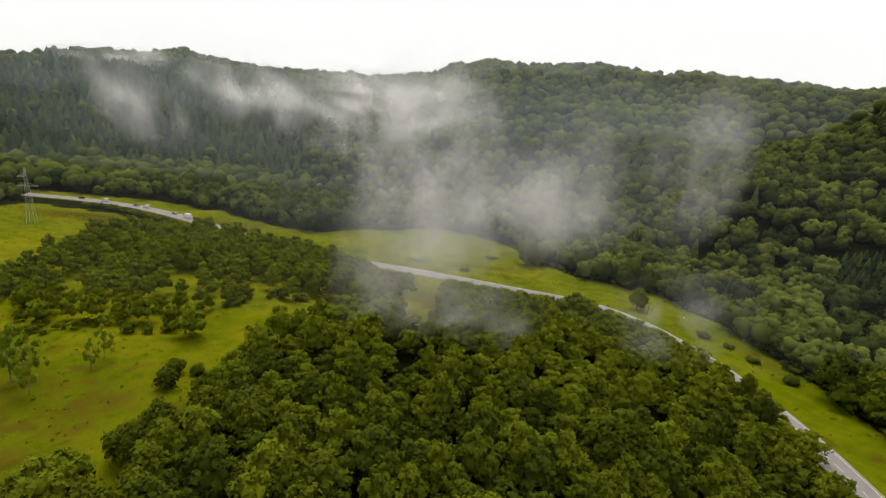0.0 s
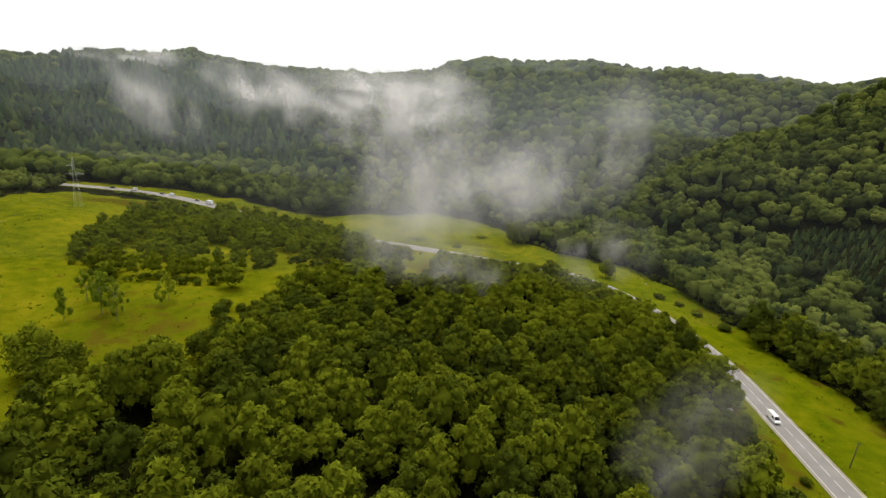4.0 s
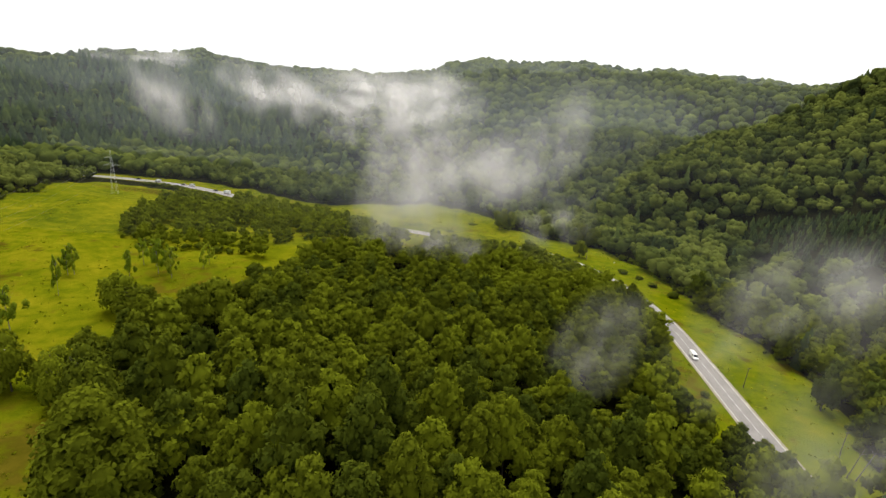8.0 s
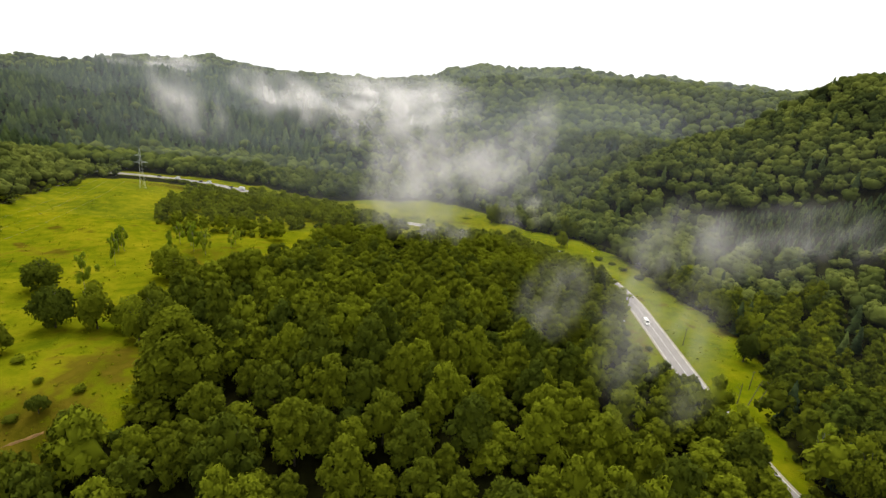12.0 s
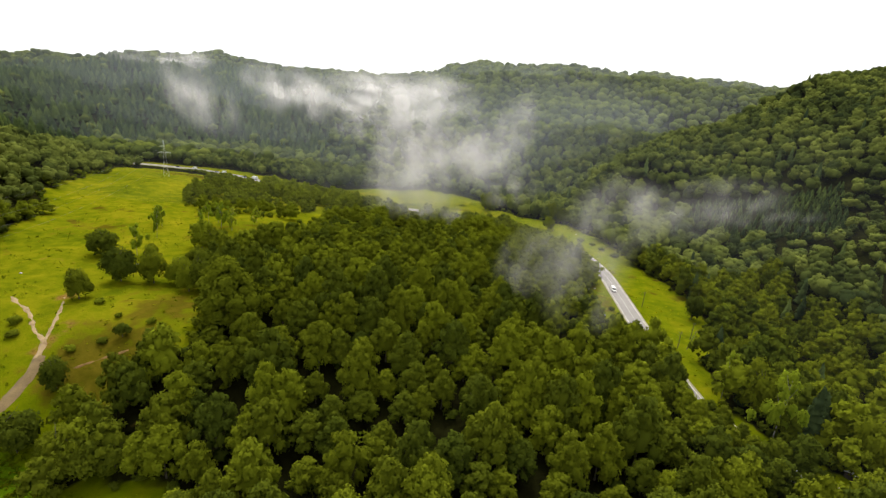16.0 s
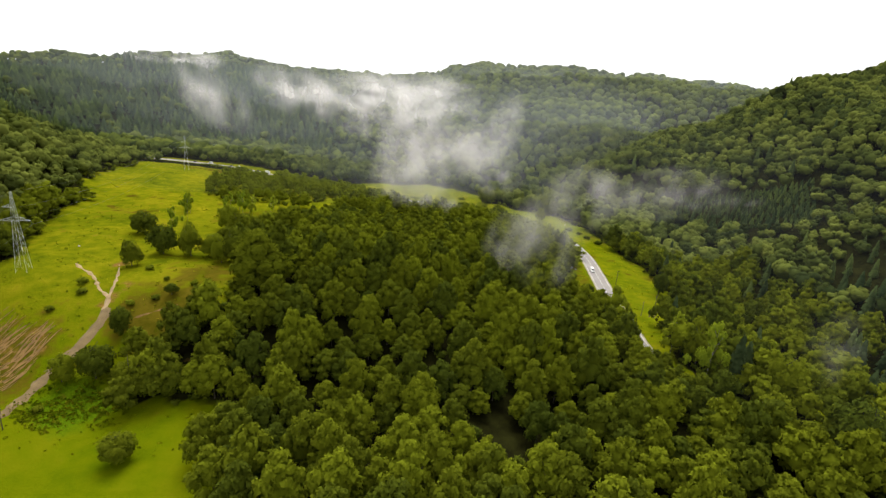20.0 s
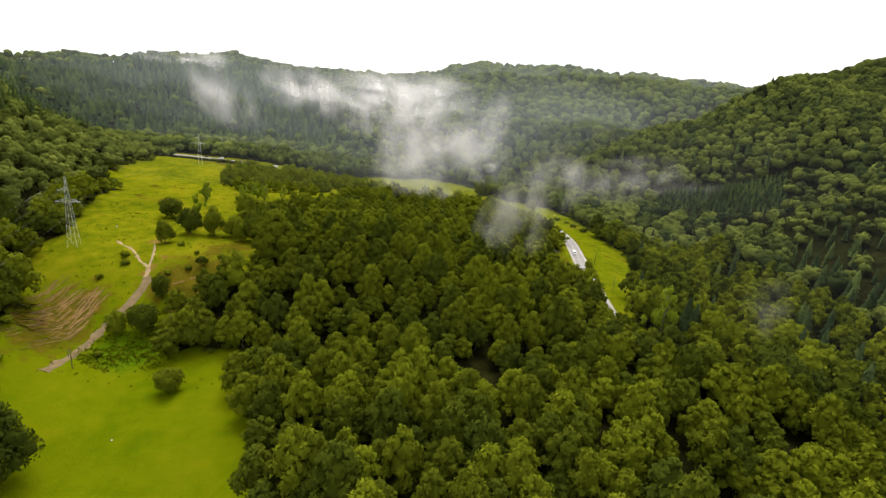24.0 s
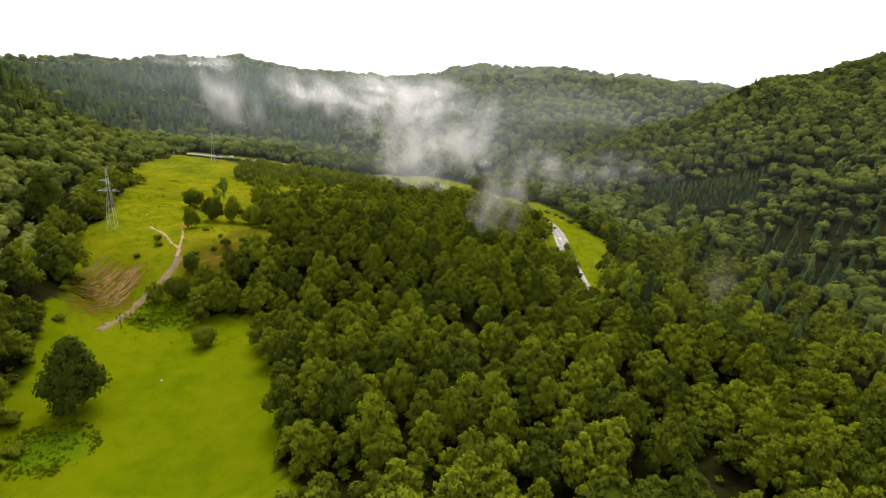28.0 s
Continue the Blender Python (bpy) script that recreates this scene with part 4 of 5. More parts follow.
# bushes along the near side of the road where it runs off to the west
along = smooth_line(ROAD, 24)
along = along[(along[:, 1] > 240) & (along[:, 0] > -262) & (along[:, 0] < -85)]
hang = np.gradient(along, axis=0)
hang = np.stack([-hang[:, 1], hang[:, 0]], 1) / np.linalg.norm(hang, axis=1)[:, None]
hang *= np.sign(-hang[:, 1:2])
rng = np.random.RandomState(29)
pick, off = rng.randint(0, len(along), 260), rng.uniform(11, 20, 260)
bx, by = (along[pick] + hang[pick] * off[:, None]).T
woodland("roadside_thicket", "low bushes along the far road", bx, by, (off - 0.5) * 0.23 * rng.uniform(0.85, 1.2, 260), off * 0.4, MID_BUSH, WOOD_LEAVES, rng.uniform(0, 0.7, 260), "thicket", seed=30)
# the lot of young trees on the terrace
wx, wy, rng = scatter(-205, -20, 140, 330, 8.2, 12)
wd, _ = from_line(ROAD_LINE, wx, wy)
keep = inside(WOOD_LOT, wx, wy) & (wd > 7) & (rng.uniform(0, 1, len(wx)) < 0.70 + 0.25 * wave(wx, wy, 45, 44))
wx, wy = wx[keep], wy[keep]
wd = wd[keep]
wh = np.minimum(np.where(wd < 85, rng.uniform(10, 15, len(wx)), rng.uniform(7, 12.5, len(wx))), sight_line_cap(wx, wy))
wx, wy, wh = wx[wh > 3], wy[wh > 3], wh[wh > 3]
woodland("young_wood", "dark green young trees and thicket on the terrace", wx, wy, wh, np.maximum(wh, 8) * rng.uniform(0.75, 1.0, len(wx)), HALF_ROUND, WOOD_LEAVES, rng.uniform(0.6, 1.2, len(wx)), seed=3)

# wooded slopes: the spur in the east and the hill in the west
def slope_wood(x0, x1, y0, y1, gap, seed):
    x, y, r = scatter(x0, x1, y0, y1, gap, seed)
    d, _ = from_line(ROAD_LINE, x, y)
    return x, y, d, r


ex, ey, ed, rng = slope_wood(100, 720, -230, 560, 10.2, 13)
keep = (ed < -6.5) & ~open_land(ex, ey) & (ey < 500) & (ex < 650) & ((ey < 455) | (ex < 330) | (ex > 440)) & (np.hypot(ex, ey) < 790) & (ex - 36 < 0.98 * (ey + 330))
ex, ey = ex[keep], ey[keep]
PLANTATION = [(240, 322), (275, 296), (320, 260), (356, 248), (332, 200), (308, 186), (276, 222), (258, 258), (250, 290)]
SPRUCE_LOT = [(290, 140), (322, 128), (336, 70), (304, 30), (268, 6), (262, 40), (270, 90)]
planted = inside(PLANTATION, ex, ey)
firs = planted | (inside(SPRUCE_LOT, ex, ey) & (rng.uniform(0, 1, len(ex)) < 0.55)) | (rng.uniform(0, 1, len(ex)) < 0.04)
ez = height(ex, ey)
bench = (ez > 4) & (ez < 46) & (ex > 215) & (ey < 290) & ~planted
old = (ez >= 46) & ~planted
eh = np.where(old, rng.uniform(14, 19, len(ex)), np.where(bench, rng.uniform(8, 12.5, len(ex)), rng.uniform(13, 20, len(ex))))
eh = np.where(planted, rng.uniform(7, 10, len(ex)), eh)
tint = rng.uniform(0.0, 1.0, len(ex))
brook = ~firs & (ex < 262) & (ey < 175) & (ey > -140)
woodland("brookside_wood", "leafy green trees along the brook below the spur", ex[brook], ey[brook], eh[brook], eh[brook] * rng.uniform(0.7, 0.95, brook.sum()), HALF_ROUND, WOOD_LEAVES, tint[brook], seed=34)
b = ~firs & ~brook
woodland("spur_wood", "dense green broadleaf wood on the steep spur", ex[b], ey[b], eh[b], eh[b] * np.where(bench[b], rng.uniform(0.85, 1.1, b.sum()), rng.uniform(0.74, 1.0, b.sum())), MID_DOME, HAZED_LEAVES, tint[b], seed=4)
px, py, _ = scatter(225, 365, 0, 330, 4.3, 27)
rows_in = inside(PLANTATION, px, py)
sx, sy = np.concatenate([ex[firs & ~planted], px[rows_in]]), np.concatenate([ey[firs & ~planted], py[rows_in]])
sh = np.concatenate([eh[firs & ~planted] * 1.1, rng.uniform(4.8, 7.0, rows_in.sum())])
wild = (firs & ~planted).sum()
woodland("spur_spruces", "dark stand of spruces on the spur", sx, sy, sh, sh * np.where(np.arange(len(sh)) < wild, 0.44, 0.66), MID_FIR, WOOD_NEEDLES, rng.uniform(0, 1, len(sx)), seed=5)

kx, ky, kd, rng = slope_wood(-680, -100, -260, 420, 9.8, 14)
koff = knoll_side(kx, ky)
keep = (koff > 1) & (kd > 8) & ~inside(MEADOW, kx, ky) & (koff < 440) & (kx - 36 > -1.05 * (ky + 340))
kx, ky, koff = kx[keep], ky[keep], koff[keep]
firs = rng.uniform(0, 1, len(kx)) < step(30, 90, koff) * 0.85
kh = rng.uniform(11, 18, len(kx)) * (0.7 + 0.3 * step(0, 25, koff))
tint = rng.uniform(0.3, 1.15, len(kx))
b = ~firs
woodland("hillside_wood", "mixed green wood on the hill beside the meadow", kx[b], ky[b], kh[b], kh[b] * rng.uniform(0.72, 1.0, b.sum()), MID_DOME, HAZED_LEAVES, tint[b], seed=6)
woodland("hillside_spruces", "dark spruces high on the hillside", kx[firs], ky[firs], kh[firs] * 1.2, kh[firs] * 0.42, MID_FIR, WOOD_NEEDLES, tint[firs], seed=7)

# the ring of hills
hx, hy, rng = scatter(-1330, 1000, 300, 1320, 11.8, 15)
hd, _ = from_line(ROAD_LINE, hx, hy)
hr, haz = np.hypot(hx, hy), np.degrees(np.arctan2(hx, hy))
crest = np.interp(haz, [-60, -40, -15, 0, 15, 27, 37, 60], [1250, 1250, 1200, 1080, 1020, 960, 980, 1000])
keep = (hd < -8) & ~inside(STRIP, hx, hy) & (hr < crest + 25) & (haz > -58) & (haz < 48) & ~((hx > 100) & (hr < 660) & (hy < 478) & (hx < 560))
hx, hy, hr, haz = hx[keep], hy[keep], hr[keep], haz[keep]
hh = rng.uniform(10, 20, len(hx))
slope_foot = np.interp(haz, [-41, -30, -20, -10], [640, 620, 575, 480])
firs = (rng.uniform(0, 1, len(hx)) < np.clip((-haz - 11) / 7, 0, 0.97)) & (hr > slope_foot + 15) & (hr < crest[keep] - 90)
closer = (hr < 500) & ~firs
tint = np.where(closer, rng.uniform(0.2, 0.9, len(hx)), rng.uniform(0.05, 0.8, len(hx)))
woodland("valley_belt", "green belt of broadleaf trees along the valley foot", hx[closer], hy[closer], hh[closer], hh[closer] * 0.85, MID_DOME, HAZED_LEAVES, tint[closer], seed=8)
far = ~closer & ~firs
woodland("far_wood", "continuous broadleaf forest over the far hills", hx[far], hy[far], hh[far], np.clip(hh[far] * rng.uniform(0.8, 1.25, far.sum()), 11, 19), FAR_ROUND, HAZED_LEAVES, tint[far], seed=9)
woodland("far_spruces", "dark conifer forest on the far hill", hx[firs], hy[firs], hh[firs] * 1.1, hh[firs] * 0.78, FAR_FIR, WOOD_NEEDLES, tint[firs], seed=10)


# ---- rough growth in the meadows ----
def tufts(name, label, count, size, seed, spread, zone, mat):
    """Grass and weed tufts, more than anyone could count."""
    rng = np.random.RandomState(seed)
    x, y = rng.uniform(spread[0], spread[1], count), rng.uniform(spread[2], spread[3], count)
    d, _ = from_line(ROAD_LINE, x, y)
    keep = zone(x, y) & (np.abs(d) > 5.2) & (wave(x, y, 26, seed) + 0.7 * wave(x, y, 9, seed + 1) > rng.uniform(-1.1, 1.1, count))
    x, y = x[keep], y[keep]
    z = height(x, y) + 0.25 * wave(x, y, 9, 21)
    n = len(x)
    at = np.repeat(np.column_stack([x, y, z]), 4, 0)
    s = np.repeat(size * rng.uniform(0.5, 1.5, n), 4)[:, None]
    at = at + rng.normal(0, 0.45, at.shape) * s * np.array([1, 1, 0]) + np.array([0, 0, 0.25]) * s
    out = unit(np.column_stack([rng.normal(0, 0.8, (4 * n, 2)), np.full(4 * n, 0.8)]))
    v, q = leaf_quads(rng, at, out, 1.0)
    v = at.repeat(4, 0) + (v - at.repeat(4, 0)) * s.repeat(4, 0) * np.array([0.6, 0.6, 0.8])
    tint = np.repeat(rng.uniform(0, 1, n), 16)
    return tagged(new(name, mesh_of(name, v, quads=q, mats=[mat], values={"tint": tint})), label, "grass", kind="stuff")


tufts("grass_tufts", "uneven tufts of grass over the meadows", 12000, 0.5, 51, (-310, 10, -260, 350), lambda x, y: inside(MEADOW, x, y) & (y > -85), GRASS_TUFTS)
tufts("verge_weeds", "rough grass and weeds beside the road", 14000, 0.6, 53, (-300, 210, -60, 405), lambda x, y: inside(STRIP, x, y) | inside(BANK, x, y) | inside(GLADE, x, y) | inside(CLEARING, x, y), GRASS_TUFTS)
tufts("tall_weeds", "taller dark weeds and brambles on the banks", 1800, 0.5, 55, (-190, -40, -85, 140), lambda x, y: inside(MEADOW, x, y), WEEDS)
tufts("rank_weeds", "rank dark green weeds on the damp foot of the bank", 9000, 0.7, 57, (-118, -60, -162, -45), lambda x, y: inside(MEADOW, x, y) & ((((x + 92) / 17) ** 2 + ((y + 66) / 12) ** 2 < 1) | (((x + 80) / 14) ** 2 + ((y + 147) / 12) ** 2 < 1)), WEEDS)

# washed streaks running down the bank
rng = np.random.RandomState(61)
V, Q = [], []
for k in range(130):
    a = radians(rng.normal(254, 9))
    n_pts, length, w = 8, rng.uniform(7, 24), rng.uniform(0.10, 0.42)
    x0, s = rng.uniform(-143, -114), np.linspace(0, length, n_pts)
    xs = x0 + s * math.cos(a) + 0.6 * np.sin(s * 0.4 + k)
    ys = rng.uniform(-56, -33) - 0.25 * (x0 + 128) + s * math.sin(a)
    zs = height(xs, ys) + 0.25 * wave(xs, ys, 9, 21) + 0.12
    ww = w * np.sin(np.linspace(0.25, 2.9, n_pts))
    for j in range(n_pts - 1):
        Q.append([len(V) + 2 * j, len(V) + 2 * j + 1, len(V) + 2 * j + 3, len(V) + 2 * j + 2])
    V += [p for x, y, z, e in zip(xs, ys, zs, ww) for p in ((x - e, y, z), (x + e, y, z))]
tagged(new("washed_streaks", mesh_of("washed_streaks", V, quads=Q, mats=[STREAK])), "brown streaks of washed earth and dead grass on the bank", "bare earth", kind="stuff")


# ---- mist ----
def mist(name, label, centre, size, density, scale, seed, layers=3, gap=7.0, tilt=(0, 0), skew=0.0, even=False):
    """A drifting shred of mist: bulging soft layers behind one another. size: width, height; skew: sideways shift with height."""
    top = new(name)
    top.location = centre
    w, h = size
    for k in range(layers):
        rng = np.random.RandomState(seed * 10 + k)
        u, v = np.meshgrid(np.linspace(-1, 1, 25), np.linspace(-1, 1, 19))
        x = u * w / 2 + skew * v * w / 2 + rng.uniform(-0.08, 0.08) * w
        z = v * h / 2 + rng.uniform(-0.08, 0.08) * h
        y = (k - (layers - 1) / 2) * gap + (0.05 if w < 500 else 0.02) * w * (u ** 2 - 0.5) + (0.03 if w < 500 else 0.01) * w * wave(u * 3, v * 3, 3.0, seed + k) + tilt[1] * v * h / 2 + tilt[0] * u * w / 2
        rim = np.clip(1 - (u ** 2 + v ** 2), 0, 1) ** (0.6 if even else 1.4)
        idx = np.arange(u.size).reshape(u.shape)
        q = np.stack([idx[:-1, :-1], idx[:-1, 1:], idx[1:, 1:], idx[1:, :-1]], -1).reshape(-1, 4)
        child("mist_layer", mesh_of("mist_layer", np.stack([x, y, z], -1), quads=q, mats=[mist_material("haze" if even else "mist", density, scale, seed * 3.7 + k * 1.9, even)],
                                    values={"rim": rim.ravel()}, smooth=True), top)
    return tagged(top, label, "mist", "shreds of mist", "stuff")


mist("mist", "bright torn mist bank rising over the far hillside", (-75, 640, 106), (330, 96), 0.72, 0.017, 1, 4, 25)
mist("mist", "bright crest of the mist bank below the hilltop", (-60, 700, 122), (250, 60), 0.6, 0.02, 21, 2, 20)
mist("mist", "ragged mist trailing along the far slope", (-200, 520, 103), (140, 80), 0.62, 0.024, 16, 3, 18, skew=-0.35)
mist("mist", "pale mist drifting below the bright bank", (-50, 540, 80), (240, 110), 0.52, 0.022, 19, 3, 14)
mist("mist", "pale wisp of mist on the conifer hillside", (-345, 580, 84), (120, 110), 0.36, 0.026, 2, 3, 14, skew=-0.6)
mist("mist", "small puff of mist before the dark hill", (-635, 730, 44), (90, 60), 0.36, 0.03, 3, 2, 10)
mist("mist", "thin veil of mist along the hilltop", (-579, 900, 156), (300, 46), 0.5, 0.012, 4, 2, 20)
mist("mist", "tall column of grey mist above the valley wood", (-4, 190, 76), (66, 100), 0.42, 0.042, 5, 4, 8, skew=-0.1)
mist("mist", "ragged grey mist drifting over the treetops", (32, 182, 64), (92, 54), 0.26, 0.05, 6, 3, 9, skew=0.15)
mist("mist", "pale foot of the mist column", (-8, 150, 50), (52, 56), 0.32, 0.055, 17, 2, 8)
mist("mist", "ragged upright end of the grey mist", (50, 184, 72), (46, 62), 0.2, 0.055, 26, 3, 7, skew=0.2)
mist("mist", "thin upright wisp at the end of the mist", (58, 108, 88), (24, 44), 0.24, 0.085, 11, 3, 4, skew=0.3)
mist("mist", "faint low wisp above the road", (56, 98, 56), (34, 24), 0.2, 0.09, 12, 2, 4)
mist("mist", "low haze between the trees of the wood", (14, 150, 30), (46, 28), 0.2, 0.07, 7, 2, 6)
mist("mist", "low wisp of mist hanging over the treetops", (60, 42, 32), (30, 40), 0.12, 0.08, 8, 2, 5, skew=0.2)
mist("mist", "floating shred of grey mist beside the road", (78, 0, 60), (44, 38), 0.2, 0.07, 9, 3, 5, skew=0.35)
mist("mist", "bright ragged end of the floating mist", (122, 18, 66), (60, 28), 0.12, 0.07, 24, 3, 6, skew=0.3)
mist("mist", "thin tail of the floating mist", (152, 30, 63), (60, 16), 0.08, 0.075, 25, 2, 5)
mist("mist", "small wisp of mist under the floating shred", (60, -40, 54), (28, 36), 0.16, 0.09, 10, 2, 5)
mist("mist", "faint wisp of mist over the brook", (168, -40, 22), (26, 30), 0.07, 0.09, 13, 2, 5)
# pale bluish sheets whose colour stands in for haze in the air
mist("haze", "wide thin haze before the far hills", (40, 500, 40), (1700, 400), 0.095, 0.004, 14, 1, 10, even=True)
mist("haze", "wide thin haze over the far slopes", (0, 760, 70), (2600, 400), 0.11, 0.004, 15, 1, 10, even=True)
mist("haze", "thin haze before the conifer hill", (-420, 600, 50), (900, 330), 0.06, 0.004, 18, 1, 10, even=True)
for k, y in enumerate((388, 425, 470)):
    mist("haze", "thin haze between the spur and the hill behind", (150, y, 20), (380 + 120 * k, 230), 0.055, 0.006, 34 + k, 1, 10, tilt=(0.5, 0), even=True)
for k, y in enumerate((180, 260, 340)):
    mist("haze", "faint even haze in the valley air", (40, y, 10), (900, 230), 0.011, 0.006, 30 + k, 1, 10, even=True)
# sheets added outside the opening view, to lighten the spur in later views
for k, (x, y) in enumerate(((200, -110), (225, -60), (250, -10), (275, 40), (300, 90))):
    mist("haze", "faint even haze sheet added before the spur", (x, y, 45), (270, 230), 0.0025, 0.008, 40 + k, 1, 10, tilt=(-0.5, 0), even=True)


# ---- pylons and cables ----
def pylon(x, y, high=33.0, turn=0.0):
    """A lattice tower: four tapering legs, cross bracing, one long and one short crossarm."""
    top = new("pylon")
    top.matrix_world = pose(x, y, float(height(x, y)) - 0.3, 0, 0, turn)
    half = lambda z: 2.0 * (1 - z / high) ** 1.15 * 0.9 + 0.28
    levels = [0, 5.5, 10.5, 15, 18.5, 21.5, 24, 26.5, 29, high]
    corners = ((-1, -1), (1, -1), (1, 1), (-1, 1))
    for sx, sy in corners:
        bm = bmesh.new()
        for a, b in zip(levels, levels[1:]):
            beam(bm, (sx * half(a), sy * half(a), a), (sx * half(b), sy * half(b), b), 0.055)
        part("leg", bm, STEEL, top)
    for k in range(4):
        (ax, ay), (bx, by) = corners[k], corners[(k + 1) % 4]
        bm = bmesh.new()
        for i, (a, b) in enumerate(zip(levels, levels[1:])):
            beam(bm, (ax * half(a), ay * half(a), a), (bx * half(b), by * half(b), b), 0.018)
            if i < 4:
                beam(bm, (bx * half(a), by * half(a), a), (ax * half(b), ay * half(b), b), 0.018)
            beam(bm, (ax * half(b), ay * half(b), b), (bx * half(b), by * half(b), b), 0.018)
        part("bracing", bm, STEEL, top)
    hang = []
    for name, z, reach in (("crossarm", 22.0, (-5.6, 5.6)), ("crossarm", 27.5, (-4.0,))):
        for end in reach:
            bm = bmesh.new()
            s = 1 if end > 0 else -1
            h = half(z)
            for w in (-1, 1):
                beam(bm, (s * h, w * h, z), (end, 0, z), 0.06)
                beam(bm, (s * h, w * h, z + 1.5), (end, 0, z), 0.06)
                for f in (0.3, 0.6):
                    beam(bm, (s * h + (end - s * h) * f, w * h * (1 - f), z), (s * h + (end - s * h) * f, w * h * (1 - f), z + 1.5 * (1 - f)), 0.06)
            beam(bm, (s * h, -h, z), (s * h, h, z), 0.14)
            arm = part(name, bm, STEEL, top)
            v, q = [], []
            for k in range(6):
                cv, cq = tube([(end, 0, z - 0.2 - k * 0.22), (end, 0, z - 0.33 - k * 0.22), (end, 0, z - 0.4 - k * 0.22)], [0.05, 0.16, 0.05], 8)
                q += [tuple(i + len(v) for i in f) for f in cq]
                v += cv
            child("insulator", mesh_of("insulator", v, quads=q, mats=[GLASSY], smooth=True), arm, "dark glass insulator string")
            hang.append(top.matrix_world @ Vector((end, 0, z - 1.6)))
    hang.append(top.matrix_world @ Vector((0, 0, high)))
    return tagged(top, "grey galvanised steel lattice pylon with two crossarms", "pylon", "power line pylons"), hang


_, HANG_A = pylon(-236, 278, 33, 18)
_, HANG_B = pylon(-150, -12, 34, 14)
SOUTH = [Vector((-95 + dx, -300, -15 + z)) for dx, z in ((-5.4, 20), (5.4, 20), (-4, 25.5), (0, 31))]
for group_a, group_b, sag in ((HANG_A, HANG_B, 7.5), (HANG_B, SOUTH, 7.0)):
    for a, b in zip(group_a, group_b):
        pts = [a.lerp(b, s) - Vector((0, 0, 4 * sag * s * (1 - s))) for s in np.linspace(0, 1, 25)]
        v, q = tube(pts, [0.02] * 25, 5)
        tagged(new("power_cable", mesh_of("power_cable", v, quads=q, mats=[CABLE], smooth=True)), "thin sagging grey power cable between the pylons", "cable", "power cables")


def pole(x, y, high=8.5, lean=(0.0, 0.0), bar=True):
    """A tarred wooden pole with a short crossbar and insulators."""
    top = new("wooden_pole")
    top.location = (x, y, float(height(x, y)) - 0.3)
    lx, ly = lean[0] * high, lean[1] * high
    v, q = tube([(0, 0, 0), (lx / 2, ly / 2, high / 2), (lx, ly, high), (lx, ly, high + 0.04)], [0.17, 0.14, 0.11, 0.02], 8)
    child("shaft", mesh_of("shaft", v, quads=q, mats=[POLE_WOOD], smooth=True), top)
    if bar:
        bm = bmesh.new()
        beam(bm, (lx - 0.7, ly, high - 0.5), (lx + 0.7, ly, high - 0.5), 0.12)
        part("crossbar", bm, POLE_WOOD, top)
        for s in (-0.6, 0.6):
            v, q = tube([(lx + s, ly, high - 0.44), (lx + s, ly, high - 0.28), (lx + s, ly, high - 0.2)], [0.04, 0.08, 0.03], 7)
            child("insulator", mesh_of("insulator", v, quads=q, mats=[GLASSY], smooth=True), top)
    return tagged(top, "dark weathered wooden line pole standing in the grass", "pole", "wooden line poles")


pole(131, 78, 9, (0.03, 0))
pole(140, 42, 8.5, (0.05, 0.02))
pole(148, 8, 8.5)
pole(-103, -79, 8.0)
pole(-109, -73, 2.6, bar=False)
pole(-42, 182, 8.5)
pole(116, 240, 7)


# ---- dead trees and stones ----
def dead_tree(x, y, high, lean, seed):
    rng = random.Random(seed)
    top = new("dead_tree")
    top.location = (x, y, float(height(x, y)) - 0.3)
    pts = [(lean[0] * s * high + rng.uniform(-0.1, 0.1), lean[1] * s * high, s * high) for s in (0, 0.3, 0.6, 1)]
    v, q = tube(pts, [0.2, 0.15, 0.11, 0.04], 7)
    child("trunk", mesh_of("trunk", v, quads=q, mats=[DEAD_WOOD], smooth=True), top)
    for k in range(4):
        s, a = rng.uniform(0.4, 0.9), rng.uniform(0, 6.28)
        p = Vector((lean[0] * s * high, lean[1] * s * high, s * high))
        r = rng.uniform(0.8, 1.9)
        v, q = tube([p, p + Vector((math.cos(a) * r * 0.5, math.sin(a) * r * 0.5, 0.5)), p + Vector((math.cos(a) * r, math.sin(a) * r, 1.3))], [0.06, 0.04, 0.015], 5)
        child("limb", mesh_of("limb", v, quads=q, mats=[DEAD_WOOD], smooth=True), top)
    return tagged(top, "bare grey leaning dead tree in the wet grass", "dead tree", "dead trees by the brook")


dead_tree(129, 31, 9, (0.02, 0.0), 1)
dead_tree(133, 31, 10, (0.38, 0.1), 2)
dead_tree(135, 30, 10, (0.5, 0.15), 3)


def boulder(x, y, size, seed):
    rng = np.random.RandomState(seed)
    v = ICO2_V * np.array([1.0, 0.8, 0.6]) * size * (1 + rng.normal(0, 0.12, (len(ICO2_V), 1)))
    ob = new("boulder", mesh_of("boulder", v, ICO2_F, mats=[STONE]))
    ob.location = (x, y, float(height(x, y)) + size * 0.25)
    ob.rotation_euler = (0, 0, seed)
    return tagged(ob, "pale grey weathered boulder lying in the grass", "boulder", "pale boulders")


